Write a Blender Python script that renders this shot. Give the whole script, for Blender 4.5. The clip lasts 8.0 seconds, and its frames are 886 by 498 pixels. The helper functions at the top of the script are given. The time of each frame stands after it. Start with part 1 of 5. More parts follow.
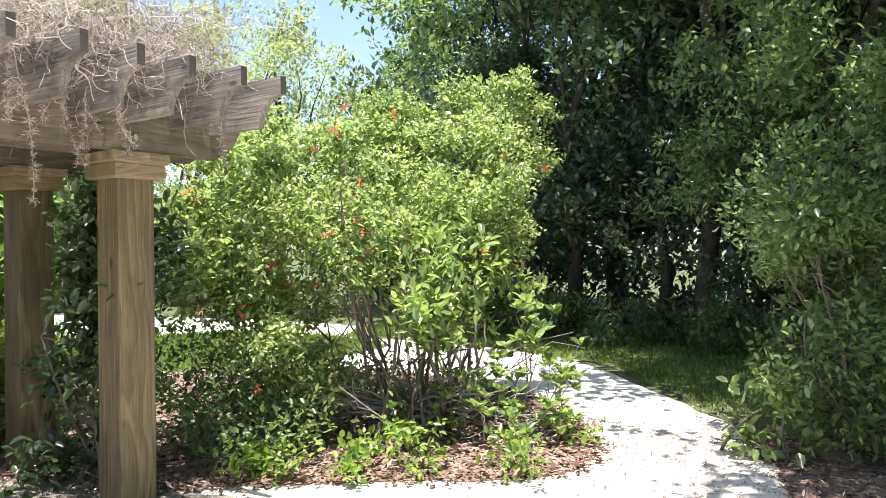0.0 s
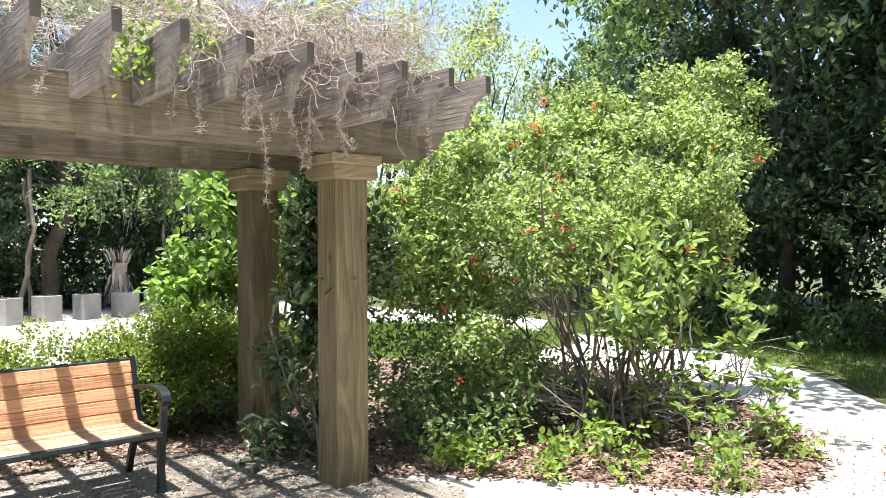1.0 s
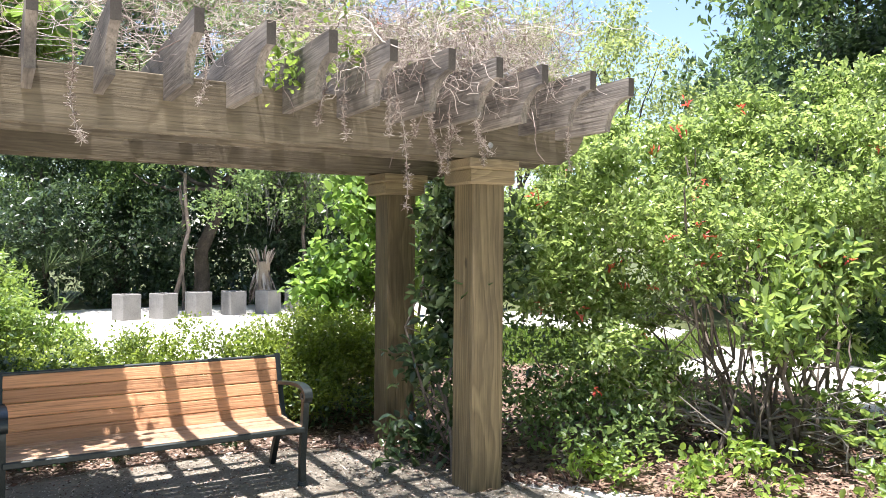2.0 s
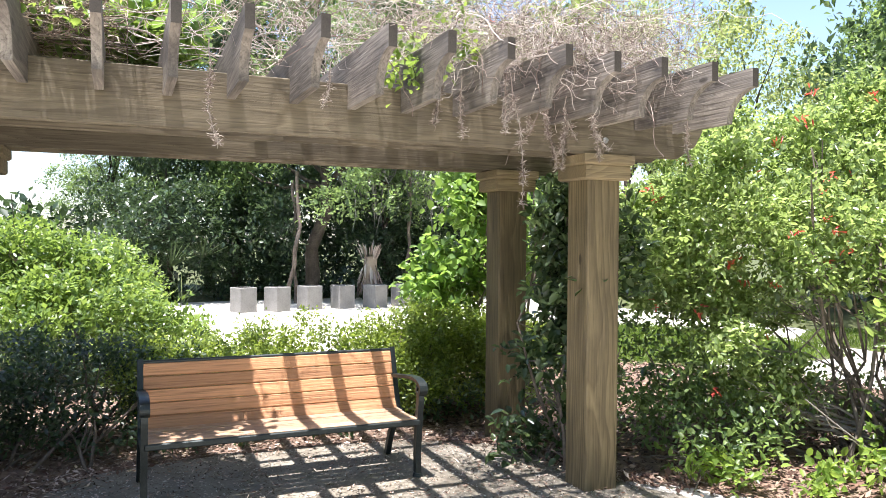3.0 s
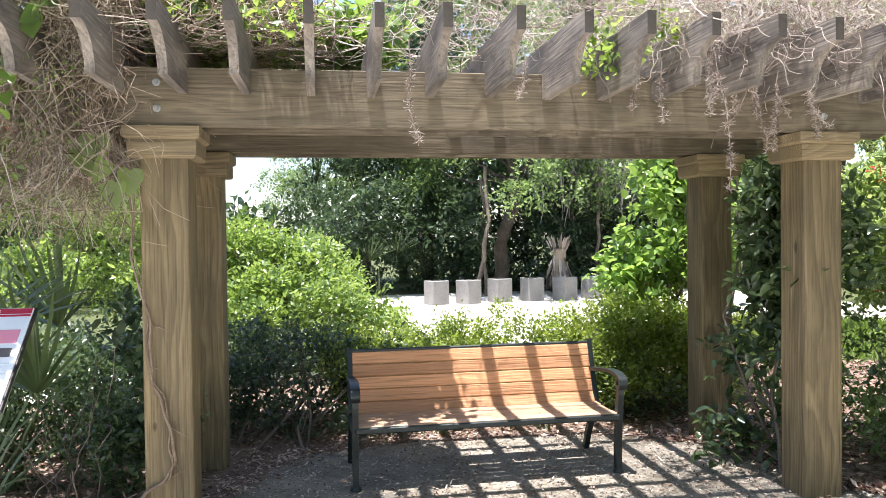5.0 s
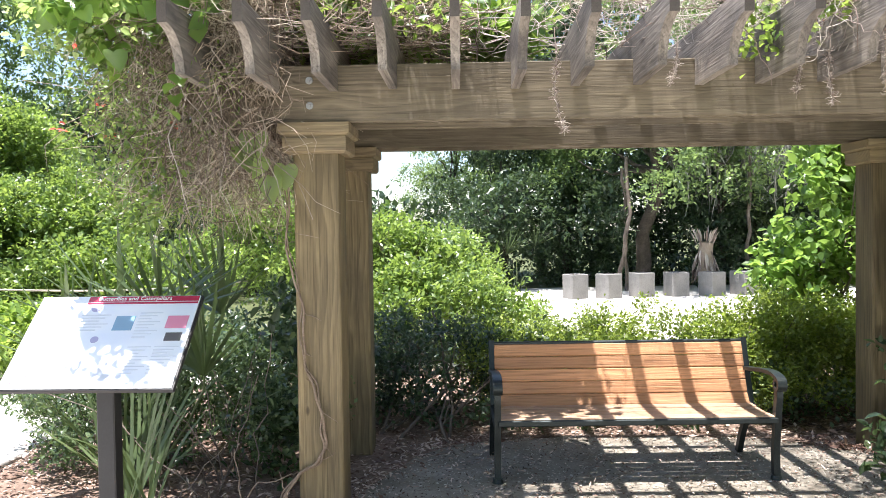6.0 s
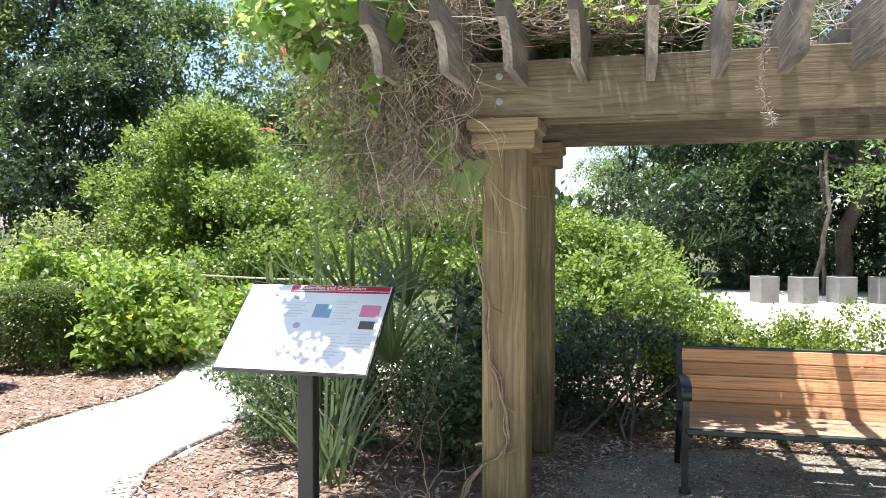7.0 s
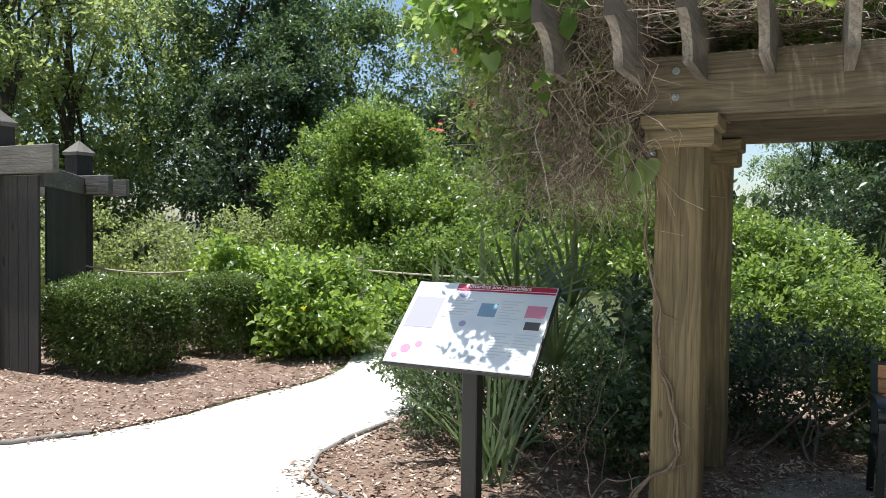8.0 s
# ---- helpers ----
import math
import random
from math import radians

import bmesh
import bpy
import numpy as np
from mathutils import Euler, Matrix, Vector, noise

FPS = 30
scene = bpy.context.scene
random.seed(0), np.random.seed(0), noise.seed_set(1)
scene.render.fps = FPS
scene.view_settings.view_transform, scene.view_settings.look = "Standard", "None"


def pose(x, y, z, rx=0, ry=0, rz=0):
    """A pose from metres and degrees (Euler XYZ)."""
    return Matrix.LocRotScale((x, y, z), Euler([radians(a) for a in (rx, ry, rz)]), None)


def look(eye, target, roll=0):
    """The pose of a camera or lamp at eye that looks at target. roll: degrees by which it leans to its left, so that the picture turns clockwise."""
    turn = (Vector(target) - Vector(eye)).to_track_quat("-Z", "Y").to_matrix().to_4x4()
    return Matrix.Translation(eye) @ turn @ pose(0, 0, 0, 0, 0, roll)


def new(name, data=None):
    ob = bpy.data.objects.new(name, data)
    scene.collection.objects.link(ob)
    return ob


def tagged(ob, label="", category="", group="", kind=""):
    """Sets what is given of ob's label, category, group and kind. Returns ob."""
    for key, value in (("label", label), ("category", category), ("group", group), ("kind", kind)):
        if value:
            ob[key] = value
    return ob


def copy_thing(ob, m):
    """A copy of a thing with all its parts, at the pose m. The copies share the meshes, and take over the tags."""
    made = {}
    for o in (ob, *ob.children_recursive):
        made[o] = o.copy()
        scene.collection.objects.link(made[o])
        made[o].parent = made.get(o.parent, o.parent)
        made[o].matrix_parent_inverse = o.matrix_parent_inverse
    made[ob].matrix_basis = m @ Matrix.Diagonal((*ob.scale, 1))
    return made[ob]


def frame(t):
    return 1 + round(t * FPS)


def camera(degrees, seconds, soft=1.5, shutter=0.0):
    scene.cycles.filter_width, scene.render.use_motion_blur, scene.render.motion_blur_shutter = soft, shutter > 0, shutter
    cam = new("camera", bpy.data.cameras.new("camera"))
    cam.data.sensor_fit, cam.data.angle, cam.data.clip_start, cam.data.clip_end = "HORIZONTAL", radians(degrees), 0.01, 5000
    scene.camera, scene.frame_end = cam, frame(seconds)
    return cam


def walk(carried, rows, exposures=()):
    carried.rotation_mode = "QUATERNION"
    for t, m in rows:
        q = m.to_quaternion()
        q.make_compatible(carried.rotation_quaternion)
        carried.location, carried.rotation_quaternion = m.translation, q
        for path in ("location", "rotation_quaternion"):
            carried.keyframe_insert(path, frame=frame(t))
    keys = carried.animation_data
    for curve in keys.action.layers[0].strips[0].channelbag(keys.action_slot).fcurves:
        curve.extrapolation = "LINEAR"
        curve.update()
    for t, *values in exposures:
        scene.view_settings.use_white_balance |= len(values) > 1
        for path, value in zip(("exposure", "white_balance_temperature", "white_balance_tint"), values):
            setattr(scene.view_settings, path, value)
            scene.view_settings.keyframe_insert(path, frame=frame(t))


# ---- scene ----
cam = camera(60.4, 8.0, soft=0.62)
PATH = [
    (0, (0.327, 1.307, 1.487), (-0.849, 2.925, 1.491), -0.6),
    (0.5, (0.3, 1.281, 1.495), (-1.073, 2.736, 1.485), -0.8),
    (1, (0.263, 1.25, 1.514), (-1.272, 2.532, 1.503), -0.3),
    (1.5, (0.227, 1.25, 1.523), (-1.421, 2.385, 1.522), 0.2),
    (3, (0.198, 1.145, 1.537), (-1.648, 1.915, 1.518), 0.5),
    (3.5, (0.199, 1.13, 1.532), (-1.691, 1.783, 1.52), 0.2),
    (4, (0.188, 1.123, 1.53), (-1.728, 1.694, 1.518), -0.2),
    (5.5, (0.159, 1.077, 1.53), (-1.837, 1.205, 1.483), -0.8),
    (6, (0.142, 1.057, 1.525), (-1.857, 1.003, 1.475), -0.8),
    (6.5, (0.132, 1.015, 1.524), (-1.85, 0.752, 1.47), -0.7),
    (7, (0.134, 0.976, 1.526), (-1.803, 0.48, 1.468), 0.0),
    (7.5, (0.127, 0.941, 1.524), (-1.746, 0.244, 1.462), 0.6),
    (8, (0.118, 0.924, 1.534), (-1.675, 0.041, 1.469), 0.7),
]
walk(cam, [(t, look(eye, target, roll)) for t, eye, target, roll in PATH],
     exposures=[(0, 1.47, 6400, 15), (5.0, 1.58, 6350, 16), (6.5, 1.48, 6350, 14), (7.3, 1.10, 6400, 11), (8, 0.58, 6350, 9)])


# ---------------- light ----------------
SUN_DIR = Vector((-0.08, 0.137, -1.0)).normalized()      # the way the sunlight travels
sun = new("sun", bpy.data.lights.new("sun", "SUN"))
sun.data.energy, sun.data.angle, sun.data.color = 5.0, radians(0.55), (1.0, 0.98, 0.945)
sun.matrix_world = look((0, 0, 30), Vector((0, 0, 30)) + SUN_DIR)
world = bpy.data.worlds.new("world")
scene.world = world
world.use_nodes = True
sky = world.node_tree.nodes.new("ShaderNodeTexSky")
sky.sky_type, sky.sun_disc = "NISHITA", False
sky.sun_elevation = math.asin(-SUN_DIR.z)
sky.sun_rotation = math.atan2(-SUN_DIR.x, -SUN_DIR.y)
sky.air_density, sky.dust_density, sky.ozone_density = 1.0, 0.9, 1.0
world.node_tree.links.new(sky.outputs[0], world.node_tree.nodes["Background"].inputs[0])
world.node_tree.nodes["Background"].inputs[1].default_value = 0.112

# ---------------- materials ----------------
RNG = np.random.default_rng(7)


def shader(name, rough=0.7, metal=0.0, spec=0.5):
    m = bpy.data.materials.new(name)
    m.use_nodes = True
    b = m.node_tree.nodes["Principled BSDF"]
    b.inputs["Roughness"].default_value = rough
    b.inputs["Metallic"].default_value = metal
    b.inputs["Specular IOR Level"].default_value = spec
    return m, m.node_tree, b


def node(tree, kind, **inputs):
    n = tree.nodes.new(kind)
    for k, v in inputs.items():
        n.inputs[k.replace("_", " ")].default_value = v
    return n


def ramp(tree, stops):
    n = tree.nodes.new("ShaderNodeValToRGB")
    el = n.color_ramp.elements
    while len(el) < len(stops):
        el.new(0.5)
    for e, (p, c) in zip(el, stops):
        e.position, e.color = p, (*c, 1)
    return n


def mixed(tree, blend, fac, a, b):
    n = tree.nodes.new("ShaderNodeMix")
    n.data_type, n.blend_type = "RGBA", blend
    for sock, v in ((n.inputs[0], fac), (n.inputs[6], a), (n.inputs[7], b)):
        if hasattr(v, "links"):
            tree.links.new(v, sock)
        else:
            sock.default_value = v if isinstance(v, float) else (*v, 1)
    return n.outputs[2]


def leaf_material(name, dark, mid, light, glow, through_amount=0.42, rough=0.34):
    """Leaves: hue by leaf, slight patchiness by place, light passing through the blade."""
    m, t, b = shader(name, rough, 0, 0.6)
    geo = t.nodes.new("ShaderNodeNewGeometry")
    r = ramp(t, [(0.0, dark), (0.45, mid), (0.85, light), (1.0, tuple(1.25 * c for c in light))])
    t.links.new(geo.outputs["Random Per Island"], r.inputs[0])
    co = t.nodes.new("ShaderNodeTexCoord")
    n = node(t, "ShaderNodeTexNoise", Scale=1.7, Detail=2.0)
    t.links.new(co.outputs["Object"], n.inputs["Vector"])
    patch = ramp(t, [(0.3, (0.55, 0.62, 0.56)), (0.7, (1.3, 1.25, 1.0))])
    t.links.new(n.outputs[0], patch.inputs[0])
    col = mixed(t, "MULTIPLY", 0.8, r.outputs[0], patch.outputs[0])
    t.links.new(col, b.inputs["Base Color"])
    tr = t.nodes.new("ShaderNodeBsdfTranslucent")
    t.links.new(mixed(t, "MULTIPLY", 1.0, mixed(t, "MIX", 0.5, col, glow), (1.65, 1.65, 1.2)), tr.inputs["Color"])
    mx = t.nodes.new("ShaderNodeMixShader")
    mx.inputs[0].default_value = through_amount
    t.links.new(b.outputs[0], mx.inputs[1])
    t.links.new(tr.outputs[0], mx.inputs[2])
    t.links.new(mx.outputs[0], t.nodes["Material Output"].inputs["Surface"])
    return m


def wood_material(name, axis, pale, dark, weather=0.5, scale=1.0, rough=0.75, ring=0.013, knots=0.085, grime=(0.075, 0.066, 0.052)):
    """Sawn timber: year rings cut through along one of the piece's own axes, knots, fine checks and grey weathering."""
    m, t, b = shader(name, rough, 0, 0.3)
    k = "xyz".index(axis)
    co = t.nodes.new("ShaderNodeTexCoord")
    info = t.nodes.new("ShaderNodeObjectInfo")

    def vec(op, a, bb, c=None):
        n = t.nodes.new("ShaderNodeVectorMath")
        n.operation = op
        for sock, v in zip(n.inputs, (a, bb, c)):
            if v is None:
                continue
            if hasattr(v, "links"):
                t.links.new(v, sock)
            else:
                sock.default_value = v
        return n

    def num(op, a, bb, c=0.0):
        n = t.nodes.new("ShaderNodeMath")
        n.operation = op
        for sock, v in zip(n.inputs, (a, bb, c)):
            if hasattr(v, "links"):
                t.links.new(v, sock)
            else:
                sock.default_value = v
        return n.outputs[0]

    def along(across, lengthwise):
        v = [across] * 3
        v[k] = lengthwise
        return v

    shift = vec("MULTIPLY_ADD", info.outputs["Random"], (7.1, 13.7, 5.3), co.outputs["Object"]).outputs[0]
    # distance from a pith that lies off to one side of the piece and wanders along it
    off = [0.05, 0.05, 0.05]
    swing = [0.11, 0.09, 0.10]
    off[k] = swing[k] = 0.0
    cut = vec("MULTIPLY", co.outputs["Object"], along(1.0, 0.018)).outputs[0]
    cut = vec("ADD", cut, vec("MULTIPLY_ADD", info.outputs["Random"], swing, off).outputs[0]).outputs[0]
    radius = vec("LENGTH", cut, None).outputs["Value"]
    warp = node(t, "ShaderNodeTexNoise", Scale=1.0, Detail=2.0)
    t.links.new(vec("MULTIPLY", shift, along(3.6 * scale, 1.5 * scale)).outputs[0], warp.inputs["Vector"])
    radius = num("MULTIPLY_ADD", warp.outputs[0], 0.14, radius)
    phase = num("FRACT", num("DIVIDE", radius, ring), 0.0)
    mid = tuple(0.35 * d + 0.65 * p for d, p in zip(dark, pale))
    late = tuple(0.55 * d + 0.45 * p for d, p in zip(dark, pale))
    r = ramp(t, [(0.0, pale), (0.5, mid), (0.86, late), (1.0, pale)])
    t.links.new(phase, r.inputs[0])
    fine = node(t, "ShaderNodeTexNoise", Scale=1.0, Detail=4.0)
    t.links.new(vec("MULTIPLY", shift, along(120.0, 3.0)).outputs[0], fine.inputs["Vector"])
    streak = ramp(t, [(0.30, (0.45, 0.43, 0.41)), (0.45, (0.92, 0.92, 0.92)), (0.68, (1.16, 1.16, 1.16))])
    t.links.new(fine.outputs[0], streak.inputs[0])
    col = mixed(t, "MULTIPLY", 0.85, r.outputs[0], streak.outputs[0])
    spot = t.nodes.new("ShaderNodeTexVoronoi")
    t.links.new(vec("MULTIPLY", shift, along(4.0, 1.7)).outputs[0], spot.inputs["Vector"])
    spot.inputs["Scale"].default_value = 1.0
    ks = ramp(t, [(knots * 0.35, (1, 1, 1)), (knots, (0.75, 0.75, 0.75)), (knots * 1.35, (0, 0, 0))])
    t.links.new(spot.outputs["Distance"], ks.inputs[0])
    col = mixed(t, "MIX", ks.outputs[0], col, tuple(0.42 * d for d in dark))
    blot = node(t, "ShaderNodeTexNoise", Scale=1.0, Detail=6.0, Roughness=0.65)
    t.links.new(vec("MULTIPLY", shift, along(6.0, 1.6)).outputs[0], blot.inputs["Vector"])
    bl = ramp(t, [(0.36, (0, 0, 0)), (0.68, (1, 1, 1))])
    t.links.new(blot.outputs[0], bl.inputs[0])
    col = mixed(t, "MIX", num("MULTIPLY", bl.outputs[0], weather), col, grime)
    tone = node(t, "ShaderNodeHueSaturation")
    t.links.new(num("MULTIPLY_ADD", info.outputs["Random"], 0.38, 0.80), tone.inputs["Value"])
    t.links.new(col, tone.inputs["Color"])
    t.links.new(tone.outputs[0], b.inputs["Base Color"])
    bump = node(t, "ShaderNodeBump", Strength=0.8, Distance=0.005)
    t.links.new(num("MULTIPLY_ADD", phase, -0.25, fine.outputs[0]), bump.inputs["Height"])
    t.links.new(bump.outputs[0], b.inputs["Normal"])
    return m


def rough_material(name, stops, scale=6.0, fine=60.0, bump=0.4, depth=0.006, rough=0.9, spec=0.2, island=0.0):
    """Earth, concrete, bark: two scales of mottling and relief; island: how far loose pieces differ."""
    m, t, b = shader(name, rough, 0, spec)
    co = t.nodes.new("ShaderNodeTexCoord")
    n1 = node(t, "ShaderNodeTexNoise", Scale=scale, Detail=5.0, Roughness=0.6)
    n2 = node(t, "ShaderNodeTexNoise", Scale=fine, Detail=4.0, Roughness=0.7)
    for n in (n1, n2):
        t.links.new(co.outputs["Object"], n.inputs["Vector"])
    add = t.nodes.new("ShaderNodeMath")
    add.operation = "MULTIPLY_ADD"
    add.inputs[1].default_value = 0.45
    t.links.new(n2.outputs[0], add.inputs[0])
    sc = t.nodes.new("ShaderNodeMath")
    sc.operation = "MULTIPLY"
    sc.inputs[1].default_value = 0.55
    t.links.new(n1.outputs[0], sc.inputs[0])
    t.links.new(sc.outputs[0], add.inputs[2])
    src = add.outputs[0]
    if island:
        geo = t.nodes.new("ShaderNodeNewGeometry")
        mm = t.nodes.new("ShaderNodeMath")
        mm.operation = "MULTIPLY_ADD"
        mm.inputs[1].default_value = island
        t.links.new(geo.outputs["Random Per Island"], mm.inputs[0])
        off = t.nodes.new("ShaderNodeMath")
        off.operation = "SUBTRACT"
        off.inputs[1].default_value = island / 2
        t.links.new(src, off.inputs[0])
        t.links.new(off.outputs[0], mm.inputs[2])
        src = mm.outputs[0]
    r = ramp(t, stops)
    t.links.new(src, r.inputs[0])
    t.links.new(r.outputs[0], b.inputs["Base Color"])
    bp = node(t, "ShaderNodeBump", Strength=bump, Distance=depth)
    t.links.new(n2.outputs[0], bp.inputs["Height"])
    t.links.new(bp.outputs[0], b.inputs["Normal"])
    return m


M_POST = wood_material("post_timber", "z", (0.262, 0.202, 0.108), (0.09, 0.065, 0.034), 0.66, 0.7, 0.75, 0.024, 0.05, (0.078, 0.062, 0.038))
M_BEAM = wood_material("beam_timber", "y", (0.225, 0.185, 0.122), (0.12, 0.095, 0.062), 0.7, 0.8, 0.75, 0.018, 0.05, (0.075, 0.063, 0.045))
M_CAP = wood_material("cap_timber", "y", (0.31, 0.24, 0.135), (0.15, 0.11, 0.06), 0.5, 0.9, 0.75, 0.016, 0.03)
M_RAFTER = wood_material("rafter_timber", "x", (0.33, 0.29, 0.24), (0.15, 0.128, 0.108), 0.9, 0.9, 0.75, 0.024, 0.05, (0.065, 0.057, 0.052))
M_SLAT = wood_material("bench_slat_timber", "y", (0.56, 0.295, 0.15), (0.48, 0.235, 0.112), 0.2, 0.8, 0.5, 0.02, 0.02, (0.34, 0.165, 0.08))
M_SEAT = wood_material("seat_slat_timber", "y", (0.47, 0.31, 0.20), (0.36, 0.215, 0.13), 0.35, 0.8, 0.5, 0.02, 0.02, (0.28, 0.19, 0.13))
# dark wood, halved in tone again for the tree shade on it
M_GATE_SHADED = wood_material("gate_timber_shaded", "z", (0.055, 0.052, 0.048), (0.028, 0.026, 0.024), 0.2)
M_GATE_BEAM = wood_material("gate_beam_timber", "y", (0.25, 0.23, 0.20), (0.13, 0.12, 0.10), 0.6)
M_STAKE = wood_material("stake_timber", "z", (0.42, 0.37, 0.29), (0.25, 0.21, 0.16), 0.4)
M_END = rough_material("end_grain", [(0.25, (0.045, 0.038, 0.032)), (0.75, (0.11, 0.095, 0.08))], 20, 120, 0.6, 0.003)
M_IRON, _t, _b = shader("bench_iron", 0.42, 0.6, 0.5)
_n = node(_t, "ShaderNodeTexNoise", Scale=40.0, Detail=4.0)
_r = ramp(_t, [(0.35, (0.018, 0.024, 0.024)), (0.75, (0.05, 0.06, 0.058))])
_t.links.new(_n.outputs[0], _r.inputs[0])
_t.links.new(_r.outputs[0], _b.inputs["Base Color"])
M_STEEL = rough_material("sign_post_paint", [(0.3, (0.016, 0.015, 0.015)), (0.8, (0.032, 0.030, 0.030))], 5, 90, 0.15, 0.001, 0.5, 0.4)
M_BOLT, _, _b = shader("galvanised_bolt", 0.45, 0.7)
_b.inputs["Base Color"].default_value = (0.42, 0.43, 0.43, 1)
M_PATH = rough_material("path_concrete", [(0.25, (0.50, 0.46, 0.40)), (0.5, (0.63, 0.59, 0.53)), (0.75, (0.72, 0.69, 0.63))], 2.2, 45, 0.5, 0.006)
# grit floor: part of the pergola roof's shade is put into this colour
M_FLOOR_SHADED = rough_material("shell_grit", [(0.25, (0.12, 0.102, 0.075)), (0.5, (0.225, 0.198, 0.155)), (0.75, (0.40, 0.365, 0.305))], 3.0, 60, 0.7, 0.008)
M_GRIT = rough_material("loose_grit", [(0.2, (0.07, 0.05, 0.035)), (0.5, (0.24, 0.20, 0.155)), (0.85, (0.55, 0.51, 0.44))], 4.0, 30, 0.4, 0.003, 0.85, 0.2, 0.9)
M_MULCH = rough_material("mulch_bed", [(0.25, (0.10, 0.065, 0.048)), (0.5, (0.23, 0.16, 0.12)), (0.78, (0.40, 0.30, 0.235))], 4.0, 35, 1.0, 0.02)
M_CHIP = rough_material("mulch_chips", [(0.2, (0.13, 0.075, 0.052)), (0.5, (0.34, 0.23, 0.17)), (0.85, (0.60, 0.48, 0.39))], 4.0, 30, 0.4, 0.003, 0.85, 0.2, 0.9)
# brown leaf litter, with the shade under the bushes put into its tone
M_LITTER_SHADED = rough_material("fallen_leaves_shade_toned", [(0.2, (0.055, 0.028, 0.02)), (0.5, (0.15, 0.082, 0.056)), (0.85, (0.36, 0.25, 0.18))], 4.0, 30, 0.4, 0.003, 0.75, 0.3, 0.9)
M_SOIL = rough_material("ground_soil", [(0.25, (0.055, 0.055, 0.028)), (0.5, (0.085, 0.10, 0.04)), (0.78, (0.15, 0.16, 0.07))], 1.2, 25, 0.9, 0.02)
M_BARK = rough_material("bark", [(0.25, (0.035, 0.028, 0.022)), (0.5, (0.08, 0.066, 0.052)), (0.8, (0.16, 0.138, 0.112))], 5.0, 28, 1.0, 0.02)
M_TWIG = rough_material("dry_vine", [(0.2, (0.20, 0.15, 0.125)), (0.5, (0.41, 0.34, 0.29)), (0.85, (0.64, 0.57, 0.50))], 3.0, 40, 0.3, 0.002, 0.85, 0.2, 0.9)
M_TWIG_RED = rough_material("dry_vine_brown", [(0.2, (0.15, 0.11, 0.08)), (0.5, (0.33, 0.26, 0.195)), (0.85, (0.58, 0.49, 0.385))], 3.0, 40, 0.3, 0.002, 0.85, 0.2, 0.9)
M_STEM = rough_material("shrub_stem", [(0.25, (0.07, 0.055, 0.043)), (0.5, (0.17, 0.138, 0.112)), (0.8, (0.36, 0.31, 0.265))], 6.0, 50, 0.4, 0.003)
M_BRANCH = rough_material("bare_branch", [(0.25, (0.16, 0.14, 0.12)), (0.5, (0.32, 0.285, 0.25)), (0.8, (0.52, 0.48, 0.43))], 6.0, 50, 0.4, 0.003)
M_VINE = rough_material("woody_vine_bark", [(0.25, (0.10, 0.07, 0.05)), (0.5, (0.22, 0.165, 0.12)), (0.8, (0.42, 0.34, 0.26))], 14.0, 70, 0.8, 0.004)
M_MOSS = rough_material("hanging_moss", [(0.2, (0.15, 0.15, 0.13)), (0.5, (0.25, 0.25, 0.215)), (0.85, (0.38, 0.38, 0.33))], 3.0, 40, 0.3, 0.002, 0.95, 0.1, 0.8)
M_CONCRETE = rough_material("planter_concrete", [(0.25, (0.15, 0.147, 0.137)), (0.5, (0.25, 0.243, 0.227)), (0.8, (0.36, 0.35, 0.325))], 3.0, 30, 0.5, 0.008)
M_ROPE = rough_material("rope_fibre", [(0.25, (0.38, 0.34, 0.26)), (0.75, (0.60, 0.55, 0.45))], 30.0, 120, 0.6, 0.004)
M_CURB = rough_material("bed_edging", [(0.25, (0.16, 0.15, 0.135)), (0.75, (0.33, 0.31, 0.28))], 8.0, 60, 0.5, 0.004)

L_BUSH = leaf_material("leaf_honeysuckle", (0.048, 0.082, 0.032), (0.145, 0.205, 0.08), (0.34, 0.41, 0.20), (0.40, 0.51, 0.20), 0.42, 0.24)
L_LAUREL = leaf_material("leaf_laurel", (0.06, 0.11, 0.04), (0.13, 0.20, 0.07), (0.25, 0.33, 0.13), (0.36, 0.46, 0.14), 0.42, 0.28)
L_HEDGE = leaf_material("leaf_hedge", (0.05, 0.08, 0.02), (0.125, 0.18, 0.04), (0.25, 0.31, 0.075), (0.36, 0.44, 0.09), 0.40, 0.34)
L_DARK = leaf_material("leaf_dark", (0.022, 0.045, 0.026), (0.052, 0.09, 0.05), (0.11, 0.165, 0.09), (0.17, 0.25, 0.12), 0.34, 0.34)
# darker leaf tone that carries the woods' deep shade in its colour
L_DEEP_SHADE = leaf_material("leaf_deep_shade", (0.014, 0.03, 0.018), (0.032, 0.06, 0.033), (0.07, 0.11, 0.058), (0.11, 0.165, 0.08), 0.28, 0.4)
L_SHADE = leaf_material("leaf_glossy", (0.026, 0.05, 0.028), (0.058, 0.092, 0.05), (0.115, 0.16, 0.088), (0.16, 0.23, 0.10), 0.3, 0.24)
L_TREE = leaf_material("leaf_oak", (0.04, 0.075, 0.036), (0.09, 0.145, 0.064), (0.18, 0.25, 0.11), (0.27, 0.37, 0.14), 0.42, 0.36)
L_AIRY = leaf_material("leaf_airy", (0.10, 0.125, 0.065), (0.18, 0.215, 0.11), (0.28, 0.32, 0.17), (0.38, 0.44, 0.2), 0.54)
L_BROAD = leaf_material("leaf_broad", (0.06, 0.12, 0.035), (0.11, 0.20, 0.055), (0.19, 0.30, 0.09), (0.30, 0.42, 0.11), 0.46, 0.36)
